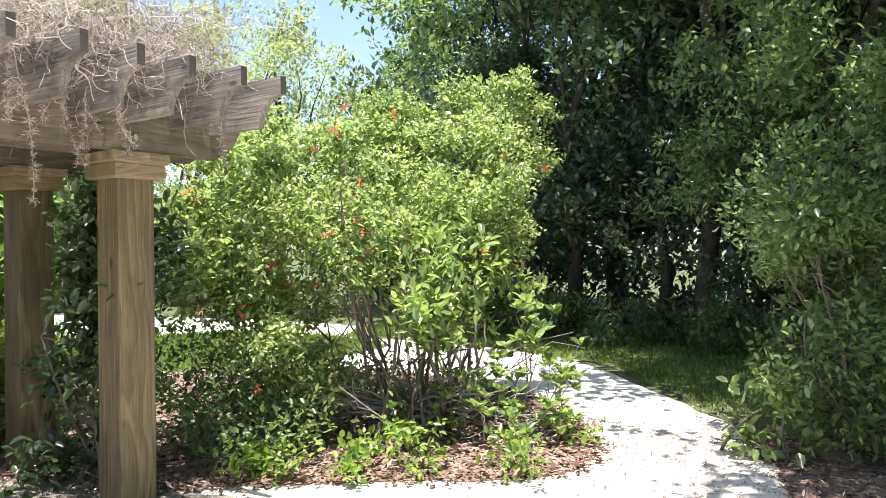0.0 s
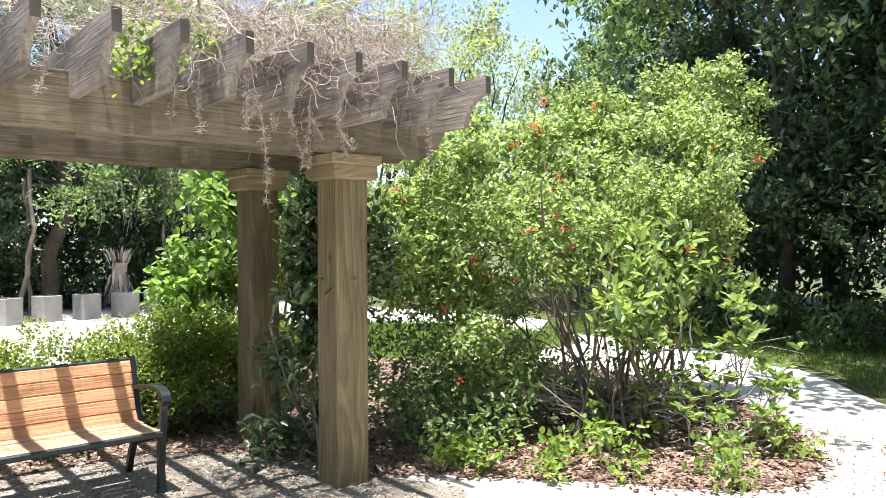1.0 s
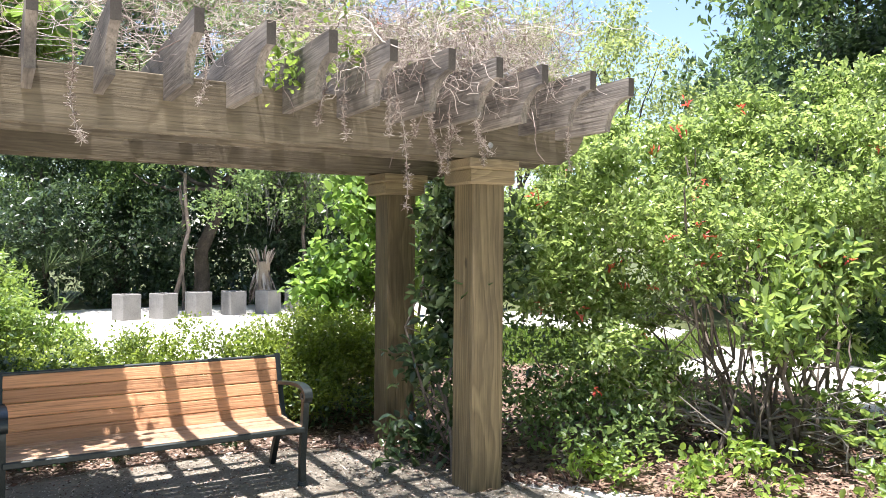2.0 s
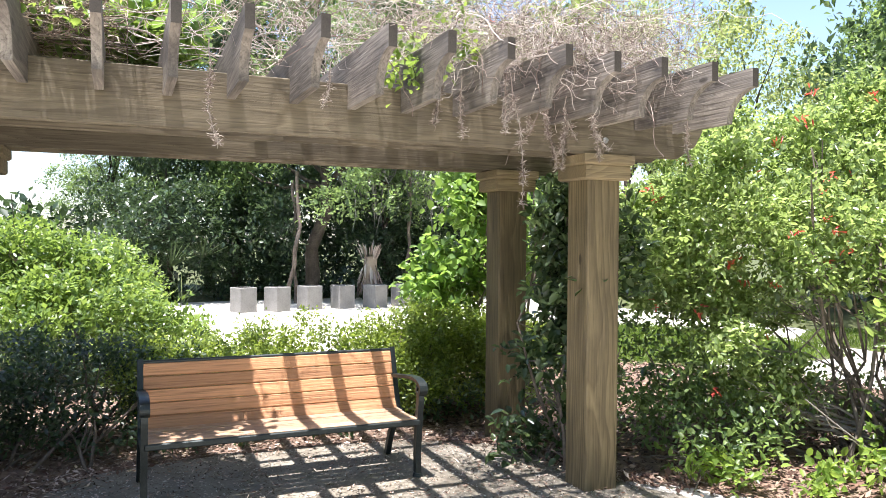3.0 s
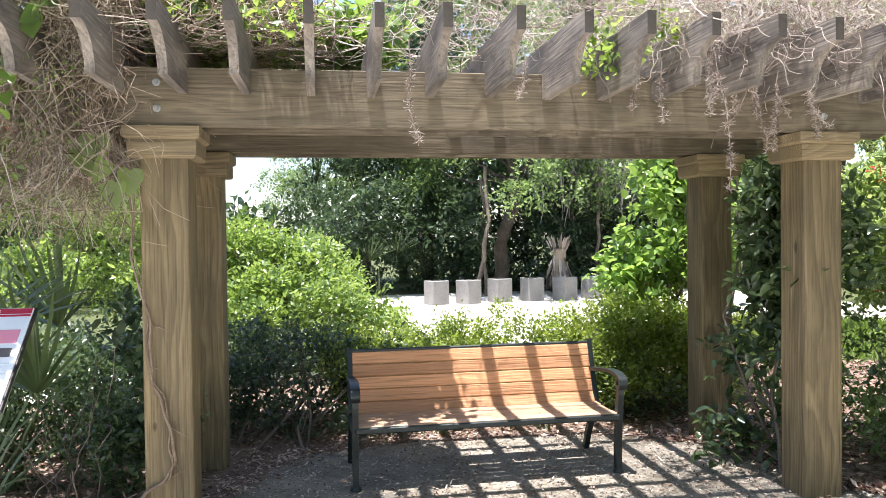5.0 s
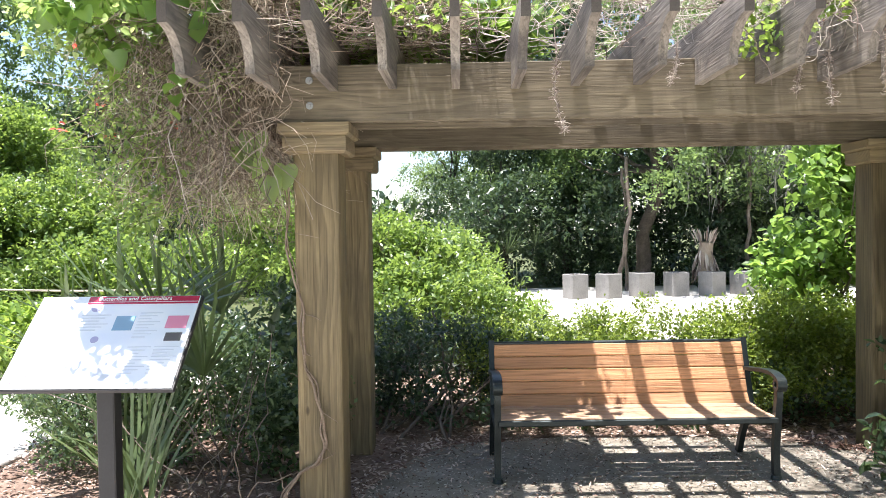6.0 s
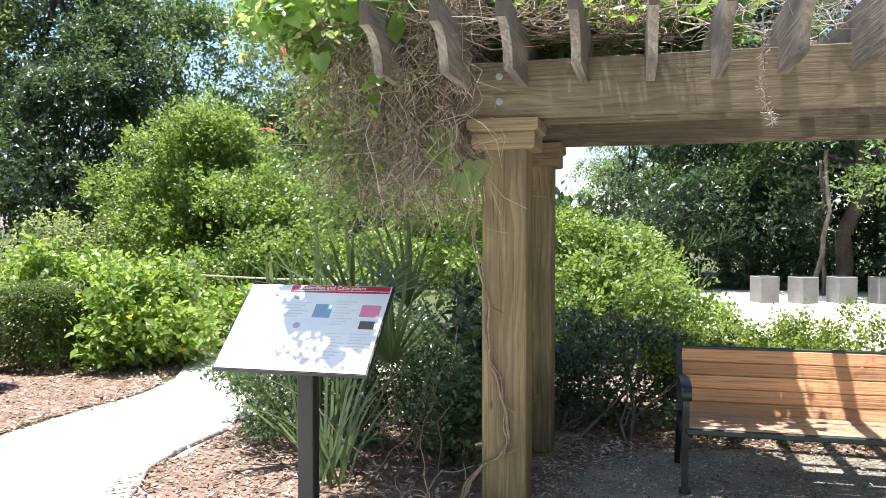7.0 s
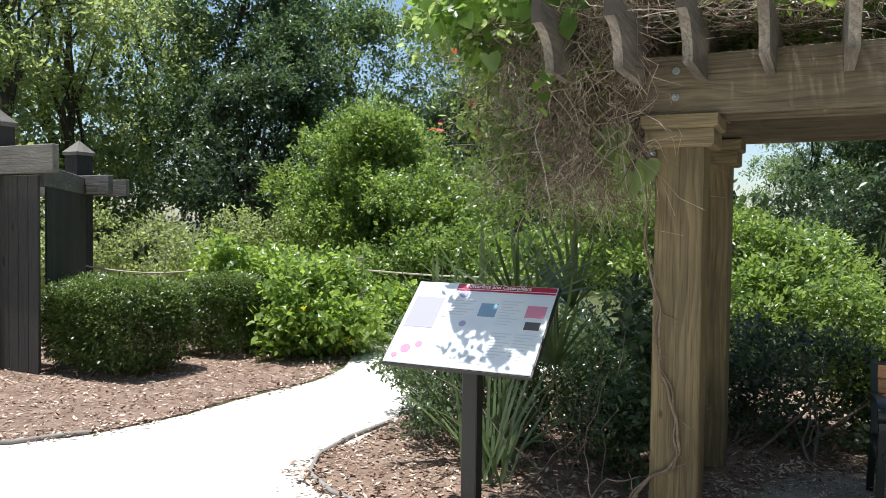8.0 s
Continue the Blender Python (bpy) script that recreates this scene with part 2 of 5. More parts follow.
L_MOUND = leaf_material("leaf_mound", (0.045, 0.085, 0.026), (0.11, 0.178, 0.048), (0.215, 0.30, 0.085), (0.32, 0.42, 0.11), 0.40, 0.36)
L_HERB = leaf_material("leaf_herb", (0.07, 0.135, 0.03), (0.145, 0.228, 0.05), (0.25, 0.345, 0.09), (0.36, 0.47, 0.11), 0.42, 0.36)
L_GRASS = leaf_material("grass_blades", (0.05, 0.10, 0.015), (0.10, 0.17, 0.025), (0.19, 0.26, 0.05), (0.24, 0.34, 0.05), 0.4, 0.55)
L_PALM = leaf_material("leaf_palmetto", (0.04, 0.07, 0.035), (0.08, 0.12, 0.058), (0.15, 0.20, 0.10), (0.2, 0.26, 0.1), 0.25, 0.36)
L_BOX = leaf_material("leaf_box", (0.026, 0.052, 0.017), (0.06, 0.102, 0.03), (0.14, 0.20, 0.055), (0.22, 0.30, 0.07), 0.22, 0.38)
L_PETAL = leaf_material("petal_red", (0.45, 0.04, 0.045), (0.68, 0.09, 0.085), (0.80, 0.2, 0.16), (0.82, 0.14, 0.11), 0.4)
L_YELLOW = leaf_material("petal_yellow", (0.6, 0.45, 0.02), (0.75, 0.6, 0.04), (0.85, 0.7, 0.08), (0.85, 0.7, 0.05), 0.4)

# ---------------- makers ----------------


def finish(name, me, material, parent=None, label=""):
    ob = new(name, me)
    if material is not None:
        me.materials.append(material)
    if parent is not None:
        ob.parent = parent
    if label:
        ob["label"] = label
    return ob


def part(name, bm, material, parent=None, label=""):
    me = bpy.data.meshes.new(name)
    bm.to_mesh(me)
    bm.free()
    return finish(name, me, material, parent, label)


def thing(name, label, category, at=(0, 0, 0), turn=0.0, group=""):
    ob = new(name)
    ob.empty_display_size = 0.1
    ob.matrix_basis = pose(*at, 0, 0, turn)
    return tagged(ob, label, category, group)


def mesh_of(name, co, faces):
    """A mesh from arrays: corner places and rows of corner numbers, all of one length."""
    me = bpy.data.meshes.new(name)
    co, faces = np.asarray(co, dtype=np.float32), np.asarray(faces, dtype=np.int32)
    me.vertices.add(len(co))
    me.vertices.foreach_set("co", co.ravel())
    me.loops.add(faces.size)
    me.loops.foreach_set("vertex_index", faces.ravel())
    me.polygons.add(len(faces))
    me.polygons.foreach_set("loop_start", np.arange(0, faces.size, faces.shape[1], dtype=np.int32))
    me.update(calc_edges=True)
    return me


def unit(v):
    return v / np.maximum(np.linalg.norm(v, axis=-1, keepdims=True), 1e-9)


def box_bm(size, bevel=0.0, centre=(0, 0, 0), segments=1):
    bm = bmesh.new()
    bmesh.ops.create_cube(bm, size=1.0, matrix=Matrix.Translation(centre) @ Matrix.Diagonal((*size, 1)))
    if bevel:
        bmesh.ops.bevel(bm, geom=bm.edges[:], offset=bevel, segments=segments, affect="EDGES", profile=0.5)
    return bm


def extruded_bm(outline, axis, thick, bevel=0.0):
    """A plate: an outline of (a, b) pairs in the plane across the axis, given a thickness along it."""
    bm = bmesh.new()
    rows = []
    for h in (-thick / 2, thick / 2):
        rows.append([bm.verts.new({"x": (h, a, b), "y": (a, h, b), "z": (a, b, h)}[axis]) for a, b in outline])
    bm.faces.new(rows[0][::-1])
    bm.faces.new(rows[1])
    n = len(outline)
    for i in range(n):
        bm.faces.new((rows[0][i], rows[0][(i + 1) % n], rows[1][(i + 1) % n], rows[1][i]))
    bmesh.ops.recalc_face_normals(bm, faces=bm.faces[:])
    if bevel:
        bmesh.ops.bevel(bm, geom=[e for e in bm.edges if len(e.link_faces) == 2 and e.calc_face_angle(0) > 0.5], offset=bevel, segments=1, affect="EDGES")
    return bm


def tubes(paths, r0, r1, sides=3):
    """Tapered tubes along an array of paths (many, steps, 3)."""
    p = np.asarray(paths, dtype=float)
    n, s, _ = p.shape
    d = unit(np.gradient(p, axis=1))
    ref = np.where(np.abs(d[..., 2:3]) > 0.9, np.array([1.0, 0, 0]), np.array([0, 0, 1.0]))
    u = unit(np.cross(d, ref))
    v = np.cross(d, u)
    r0 = np.broadcast_to(np.asarray(r0, dtype=float), (n,))
    r1 = np.broadcast_to(np.asarray(r1, dtype=float), (n,))
    r = r0[:, None] + (r1 - r0)[:, None] * np.linspace(0, 1, s)[None]
    a = np.arange(sides) * 2 * np.pi / sides
    ring = (np.cos(a)[None, None, :, None] * u[:, :, None] + np.sin(a)[None, None, :, None] * v[:, :, None]) * r[:, :, None, None] + p[:, :, None]
    i = np.arange(n * s * sides).reshape(n, s, sides)
    j = np.roll(i, -1, axis=2)
    f = np.stack([i[:, :-1], j[:, :-1], j[:, 1:], i[:, 1:]], axis=-1).reshape(-1, 4)
    return ring.reshape(-1, 3), f


def joined(pairs):
    co, fs, base = [], [], 0
    for c, f in pairs:
        co.append(c)
        fs.append(f + base)
        base += len(c)
    return np.concatenate(co), np.concatenate(fs)


def blades(c, axis, length, width, fold=0.12, fine=True, up=1.0):
    """Leaf blades folded along the midrib: places, axes, lengths and widths, one row a leaf."""
    n = len(c)
    a = unit(axis)
    ref = RNG.normal(size=(n, 3))
    ref[:, 2] = np.abs(ref[:, 2]) + up
    s = unit(np.cross(a, ref))
    nm = np.cross(s, a)
    L, W = np.asarray(length).reshape(-1, 1) * np.ones((n, 1)), np.asarray(width).reshape(-1, 1) * np.ones((n, 1))
    if fine:
        rows = [c, c + a * L * 0.28 + s * W * 0.46 + nm * W * fold, c + a * L * 0.66 + s * W * 0.40 + nm * W * fold,
                c + a * L - nm * L * 0.08, c + a * L * 0.66 - s * W * 0.40 + nm * W * fold, c + a * L * 0.28 - s * W * 0.46 + nm * W * fold]
        q = np.array([[0, 3, 2, 1], [0, 5, 4, 3]])
    else:
        rows = [c, c + a * L * 0.45 + s * W * 0.5 + nm * W * fold, c + a * L, c + a * L * 0.45 - s * W * 0.5 + nm * W * fold]
        q = np.array([[0, 2, 1], [0, 3, 2]])
    k = len(rows)
    co = np.stack(rows, axis=1).reshape(-1, 3)
    f = (np.arange(n)[:, None, None] * k + q[None]).reshape(-1, q.shape[1])
    return co, f


def hearts(c, axis, length, up=0.8):
    """Heart-shaped leaves, cupped along the midrib: two lobes behind the stalk and a drawn-out tip."""
    n = len(c)
    a = unit(np.asarray(axis, float))
    ref = RNG.normal(size=(n, 3)) * 0.6 + np.array([0.5, 0, up])
    s = unit(np.cross(a, ref))
    nm = np.cross(s, a)
    L = (np.asarray(length, float) * np.ones(n))[:, None]
    half = [(0.14, -0.10), (0.36, -0.08), (0.49, 0.12), (0.45, 0.38), (0.25, 0.70)]
    pts = [(0.0, 0.0)] + half + [(0.0, 1.0)] + [(-u, v) for u, v in half[::-1]]
    rows = [c + a * L * v + s * L * u + nm * L * (0.28 * abs(u) - 0.12 * v * v) for u, v in pts]
    k = len(pts)
    q = np.array([(0, 1, 2), (0, 2, 3), (0, 3, 4), (0, 4, 5), (0, 5, 6), (0, 6, 7), (0, 7, 8), (0, 8, 9), (0, 9, 10), (0, 10, 11)])
    return np.stack(rows, axis=1).reshape(-1, 3), (np.arange(n)[:, None, None] * k + q[None]).reshape(-1, 3)


def in_blobs(blobs, n, shell=0.55, clumps=0):
    """Twig places and outward ways in the outer shell of overlapping lumps (x, y, z, rx, ry, rz); clumps: how many smaller tufts each lump breaks into."""
    b = np.asarray(blobs, dtype=float)
    if clumps:
        k = np.repeat(np.arange(len(b)), clumps)
        d = unit(RNG.normal(size=(len(k), 3)) + np.array([0, 0, 0.25]))
        r = (0.55 + 0.5 * RNG.random((len(k), 1)))
        s = (0.22 + 0.20 * RNG.random((len(k), 1))) * min(1.0, (11 / clumps) ** 0.4)
        b = np.column_stack([b[k, :3] + d * b[k, 3:] * r, b[k, 3:] * s * np.array([1.15, 1.15, 0.8])])
    w = (b[:, 3] * b[:, 4] * b[:, 5]) ** (2 / 3)
    k = RNG.choice(len(b), n, p=w / w.sum())
    d = unit(RNG.normal(size=(n, 3)))
    rad = (shell + (1.06 - shell) * RNG.random(n) ** 0.6) * (1 + 0.16 * np.sin(5.0 * d[:, 0] + 3 * k) * np.sin(6.0 * d[:, 1] + k) + 0.10 * RNG.normal(size=n))
    return b[k, :3] + d * b[k, 3:] * rad[:, None], unit(d / b[k, 3:])


def foliage(blobs, twigs, per, length, width, spread=0.12, shell=0.55, droop=0.0, fine=False, floor_z=0.03, fold=0.14, up=1.0, clumps=11):
    """Leaves on short twigs all through a crown of lumps."""
    c, d = in_blobs(blobs, twigs, shell, clumps)
    keep = c[:, 2] > floor_z
    c, d = c[keep], d[keep]
    n = len(c)
    way = unit(d + RNG.normal(size=(n, 3)) * 0.6 + np.array([0, 0, 0.25 - droop]))
    t = RNG.random((n, per, 1))
    p = c[:, None] + way[:, None] * (t - 0.3) * spread * 2.4 + RNG.normal(size=(n, per, 3)) * spread * 0.38
    ax = way[:, None] * 0.6 + RNG.normal(size=(n, per, 3)) * 0.7 + np.array([0, 0, -droop])
    sz = (0.7 + 0.6 * RNG.random((n, per))) * (0.8 + 0.4 * RNG.random((n, 1)))
    p, ax, sz = p.reshape(-1, 3), ax.reshape(-1, 3), sz.reshape(-1)
    ok = p[:, 2] > floor_z
    return blades(p[ok], ax[ok], length * sz[ok], width * sz[ok], fold, fine, up)


def wander(start, way, length, steps, wild=0.35, sag=0.0):
    """Crooked paths from given places in given ways (many, steps, 3)."""
    n = len(start)
    p = np.zeros((n, steps, 3))
    p[:, 0] = start
    w = unit(np.asarray(way, dtype=float))
    st = (np.asarray(length, dtype=float).reshape(-1, 1) * np.ones((n, 1))) / (steps - 1)
    for i in range(1, steps):
        w = unit(w + RNG.normal(size=(n, 3)) * wild + np.array([0, 0, -sag]))
        p[:, i] = p[:, i - 1] + w * st
    return p


def limb(a, b, bend=0.1, steps=7):
    a, b = np.asarray(a, float), np.asarray(b, float)
    t = np.linspace(0, 1, steps)[:, None]
    off = RNG.normal(size=3) * bend * np.linalg.norm(b - a)
    return a + (b - a) * t + off * np.sin(np.pi * t) + RNG.normal(size=(steps, 3)) * 0.02 * np.linalg.norm(b - a) * np.sin(np.pi * t)


def sheet(name, outline, z, material, label, category="", rag=0.0, smooth=8, kind="structure"):
    """A flat patch of ground with a rounded, slightly ragged outline and a thin edge."""
    o = np.asarray(outline, float)
    n = len(o)
    pts = []
    for i in range(n):
        p0, p1, p2, p3 = o[i - 1], o[i], o[(i + 1) % n], o[(i + 2) % n]
        for t in np.linspace(0, 1, smooth, endpoint=False):
            q = 0.5 * (2 * p1 + (p2 - p0) * t + (2 * p0 - 5 * p1 + 4 * p2 - p3) * t * t + (3 * p1 - p0 - 3 * p2 + p3) * t ** 3)
            pts.append(q + RNG.normal(size=2) * rag)
    ar = np.asarray(pts)
    if np.sum(ar[:, 0] * np.roll(ar[:, 1], -1) - np.roll(ar[:, 0], -1) * ar[:, 1]) < 0:
        pts = pts[::-1]
    bm = bmesh.new()
    low = [bm.verts.new((x, y, 0.0)) for x, y in pts]
    top = [bm.verts.new((x, y, z)) for x, y in pts]
    f = bm.faces.new(top)
    for i in range(len(pts)):
        j = (i + 1) % len(pts)
        bm.faces.new((low[i], low[j], top[j], top[i]))
    f.normal_update()
    bmesh.ops.triangulate(bm, faces=[f], ngon_method="EAR_CLIP")
    ob = part(name, bm, material)
    return tagged(ob, label, category or name.replace("_", " "), kind=kind), np.asarray(pts)


def inside(pts, poly):
    x, y = pts[:, 0], pts[:, 1]
    hit = np.zeros(len(pts), bool)
    j = len(poly) - 1
    for i in range(len(poly)):
        xi, yi, xj, yj = *poly[i], *poly[j]
        cross = ((yi > y) != (yj > y)) & (x < (xj - xi) * (y - yi) / (yj - yi + 1e-12) + xi)
        hit ^= cross
        j = i
    return hit


def scatter_in(poly, n):
    lo, hi = poly.min(0), poly.max(0)
    p = lo + RNG.random((n, 2)) * (hi - lo)
    return p[inside(p, poly)]

# ---------------- ground ----------------
bm = bmesh.new()
bmesh.ops.create_grid(bm, x_segments=40, y_segments=40, size=400)
tagged(part("ground", bm, M_SOIL), "mossy green earth with leaf litter under trees and shrubs", "ground", kind="structure")

path, PATH_EDGE = sheet("path", [(3.5, -8), (3.5, 9.0), (0.6, 8.2), (-0.9, 7.3), (-1.5, 7.9), (-2.6, 9.0), (-4.4, 10.6), (-7.8, 12.2), (-12.0, 12.6),
                                 (-15.5, 11.8), (-19.3, 10.8), (-19.6, 5.5), (-18.8, 1.6), (-15.5, 1.0), (-11.5, 2.0), (-8.6, 2.2), (-9.2, -2.6), (-10.5, -4.6), (-9.9, -5.2),
                                 (-6.6, -3.55), (-5.1, -3.5), (-3.75, -3.65), (-3.0, -4.3), (-1.5, -6.5)],
                         0.004, M_PATH, "pale sunlit concrete path winding round planting beds", "path", 0.01)
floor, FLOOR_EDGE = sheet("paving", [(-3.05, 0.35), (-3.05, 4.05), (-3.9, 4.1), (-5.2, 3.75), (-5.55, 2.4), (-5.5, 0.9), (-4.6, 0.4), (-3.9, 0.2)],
                          0.008, M_FLOOR_SHADED, "compacted shell grit under the pergola, darkened for the roof's shade", "paving", 0.012)
bed_r, BED_R = sheet("mulch_bed", [(-3.62, 4.38), (-2.98, 4.95), (-2.15, 5.6), (-1.98, 6.2), (-2.35, 6.95), (-2.9, 7.6), (-3.9, 8.3), (-5.4, 8.5), (-7.2, 7.8), (-8.2, 6.0),
                                   (-8.3, 3.0), (-8.2, 0.8), (-7.8, -1.2), (-6.2, -2.1), (-4.95, -1.95), (-3.95, -1.95), (-3.45, -1.6), (-3.3, -0.6), (-3.55, 0.1),
                                   (-4.2, 0.45), (-5.0, 0.8), (-5.35, 1.5), (-5.35, 2.9), (-4.95, 3.75), (-4.1, 4.0)],
                     0.012, M_MULCH, "brown bark mulch bed round the pergola posts", "mulch bed", 0.02)
bed_l, BED_L = sheet("mulch_bed", [(-2.6, -5.2), (-3.05, -4.3), (-3.75, -3.68), (-5.1, -3.55), (-6.5, -3.6), (-9.6, -5.2), (-10.5, -9.0), (-7.0, -11.5), (-3.0, -9.0)],
                     0.010, M_MULCH, "sunlit reddish bark mulch beside the path and hedge", "mulch bed", 0.02)
lawn, LAWN = sheet("lawn", [(-1.35, 8.0), (-2.5, 9.1), (-4.3, 10.7), (-7.5, 11.15), (-9.0, 11.2), (-9.5, 13.4), (-4.5, 13.6), (0.5, 12.5), (0.5, 9.0)],
                   0.009, M_SOIL, "dappled short green lawn beyond the path", "lawn", 0.03)
lawn2, LAWN2 = sheet("lawn", [(-8.3, 4.8), (-7.9, 6.6), (-7.3, 8.4), (-7.6, 10.6), (-10.8, 10.6), (-12.4, 7.6), (-11.5, 5.2)],
                     0.010, M_SOIL, "bright sunny patch of grass behind the bushes", "lawn", 0.03)


def stuff(name, co_f, material, label, category):
    return tagged(finish(name, mesh_of(name, *co_f), material), label, category, kind="stuff")


def chips(polys, n, lo=0.015, hi=0.065, z=0.012):
    p = np.concatenate([scatter_in(q, int(n * k)) for q, k in polys] + [q[RNG.integers(0, len(q), n // 12)] + RNG.normal(size=(n // 12, 2)) * 0.06 for q, k in polys])
    c = np.column_stack([p, z + RNG.random(len(p)) * 0.018])
    ax = RNG.normal(size=(len(p), 3)) * np.array([1, 1, 0.25])
    L = lo + (hi - lo) * RNG.random(len(p)) ** 1.6
    return blades(c, ax, L, L * (0.25 + 0.3 * RNG.random(len(p))), 0.1, False, 3.0)


bed_s, BED_S = sheet("mulch_bed", [(-1.35, 8.0), (-1.2, 7.3), (-0.75, 6.5), (-0.3, 5.6), (0.6, 5.6), (1.0, 7.4), (0.2, 8.4)],
                     0.010, M_MULCH, "brown leaf litter under the dark shrub beside the path", "mulch bed", 0.04)
right_bed = BED_R[BED_R[:, 1] > 3.4]
stuff("mulch_chips", chips([(BED_R[(BED_R[:, 1] < 4.3)], 1.0)], 36000), M_CHIP, "loose pale bark chips round the sign", "mulch")
stuff("fallen_leaves_shade_toned", chips([(right_bed, 1.0)], 34000, 0.02, 0.09), M_LITTER_SHADED, "reddish brown fallen leaves, darkened for the shade under the bushes", "leaf litter")
stuff("fallen_leaves_shade_toned", chips([(BED_S, 1.0)], 5000, 0.02, 0.08), M_LITTER_SHADED, "brown fallen leaves at the path edge", "leaf litter")
stuff("mulch_chips", chips([(BED_L, 1.0)], 42000), M_CHIP, "loose sunlit bark chips beside the path", "mulch")
p = np.column_stack([RNG.normal(-1.4, 0.75, 5000), RNG.normal(7.1, 0.9, 5000)])
q = np.column_stack([RNG.uniform(-5.3, -3.1, 2500), RNG.uniform(0.4, 4.0, 2500)])
p = np.concatenate([p, q])
stuff("leaf_litter", blades(np.column_stack([p, 0.014 + 0.012 * RNG.random(len(p))]), RNG.normal(size=(len(p), 3)) * np.array([1, 1, 0.2]),
                            0.02 + 0.03 * RNG.random(len(p)), 0.012, 0.1, False, 3.0), M_CHIP, "scattered dry leaves on the path", "leaf litter")


p = scatter_in(FLOOR_EDGE, 16000)
stuff("shell_grit", blades(np.column_stack([p, 0.010 + 0.006 * RNG.random(len(p))]), RNG.normal(size=(len(p), 3)) * np.array([1, 1, 0.3]), 0.008 + 0.022 * RNG.random(len(p)) ** 2, 0.010, 0.15, False, 2.0),
      M_GRIT, "loose grit, shell and leaf crumbs under the pergola", "grit")


def grass_on(poly, n, h):
    p = scatter_in(poly, n)
    c = np.column_stack([p, np.full(len(p), 0.01)])
    ax = RNG.normal(size=(len(p), 3)) * 0.45 + np.array([0, 0, 1.0])
    return blades(c, ax, h * (0.5 + RNG.random(len(p))), 0.009 + 0.006 * RNG.random(len(p)), 0.1, False, 0.0)


stuff("grass", grass_on(LAWN, 44000, 0.065), L_GRASS, "short dappled lawn grass", "grass")
stuff("grass", grass_on(LAWN2, 30000, 0.09), L_GRASS, "sunlit rough grass", "grass")

# bed edging, a low flush strip
for pts, lab in (([(-4.95, -1.98), (-4.4, -2.02), (-3.95, -1.97), (-3.62, -1.8), (-3.42, -1.5), (-3.3, -1.1)], "thin flush concrete edging round the sign bed"),
                 ([(-2.95, -4.25), (-3.2, -3.95), (-3.4, -3.85), (-3.6, -3.72)], "thin dark edging strip beside the path")):
    o = np.column_stack([np.asarray(pts), np.full(len(pts), 0.02)])
    t = np.linspace(0, len(o) - 1, 40)
    fine_path = np.stack([np.interp(t, np.arange(len(o)), o[:, i]) for i in range(3)], axis=1)
    tagged(finish("edging", mesh_of("edging", *tubes(fine_path[None], 0.016, 0.016, 6)), M_CURB), lab, "edging", kind="structure")

# ---------------- pergola ----------------
RAFTER_Y0, SPACING, COUNT = 4.375, 0.3048, 16
FRONT_X, BACK_X = -3.875, -5.06           # middles of the two rows of posts
POST, POST_Y = 0.235, (0.305, 3.87)
pergola = thing("pergola", "weathered brown timber pergola with square posts and scalloped rafters", "pergola")


def capital(x, y):
    """A two-step post capital: a plain block over a sloping moulded block."""
    bm = bmesh.new()
    rings = [(0.119, 1.925), (0.150, 1.926), (0.162, 1.938), (0.162, 2.008), (0.158, 2.014), (0.172, 2.020), (0.181, 2.028), (0.181, 2.078)]
    loops = [[bm.verts.new((sx * r, sy * r, z - 2.0)) for sx, sy in ((-1, -1), (1, -1), (1, 1), (-1, 1))] for r, z in rings]
    for a, b in zip(loops, loops[1:]):
        for i in range(4):
            bm.faces.new((a[i], a[(i + 1) % 4], b[(i + 1) % 4], b[i]))
    bm.faces.new(loops[0][::-1])
    bm.faces.new(loops[-1])
    ob = part("capital", bm, M_CAP, pergola, "moulded timber post capital")
    ob.location = (x, y, 2.0)
    return ob


def bolt(x, y, z):
    bm = bmesh.new()
    bmesh.ops.create_cone(bm, cap_ends=True, segments=12, radius1=0.021, radius2=0.017, depth=0.006, matrix=Matrix.Rotation(radians(90), 4, "Y"))
    bmesh.ops.create_cone(bm, cap_ends=True, segments=6, radius1=0.011, radius2=0.010, depth=0.02, matrix=Matrix.Translation((0.008, 0, 0)) @ Matrix.Rotation(radians(90), 4, "Y"))
    ob = part("bolt", bm, M_BOLT, pergola, "galvanised bolt head")
    ob.location = (x, y, z)


for x in (FRONT_X, BACK_X):
    for y in POST_Y:
        bm = box_bm((POST, POST, 2.0), 0.014, (0, 0, 0), 2)
        ob = part("post", bm, M_POST, pergola)
        ob.location = (x, y, 0.95)
        capital(x, y)
Y_LO, Y_HI = -0.42, 4.60


def beam_outline():
    """A beam's side: straight, with each lower corner cut away in a slope and a step."""
    h = 0.29
    return [(Y_LO, h / 2), (Y_HI, h / 2), (Y_HI, h / 2 - 0.10), (Y_HI - 0.06, -h / 2 + 0.09), (Y_HI - 0.20, -h / 2), (Y_LO + 0.20, -h / 2), (Y_LO + 0.06, -h / 2 + 0.09), (Y_LO, h / 2 - 0.10)]


for row in (FRONT_X, BACK_X):
    for side in (-1, 1):
        mid = (Y_LO + Y_HI) / 2
        bm = extruded_bm([(a - mid, b) for a, b in beam_outline()], "x", 0.042, 0.004)
        ob = part("beam", bm, M_BEAM, pergola)
        ob.location = (row + side * 0.134, mid, 2.078 + 0.145)
for y in POST_Y:
    for z in (2.165, 2.292):
        bolt(FRONT_X + 0.134 + 0.022, y - 0.02, z)


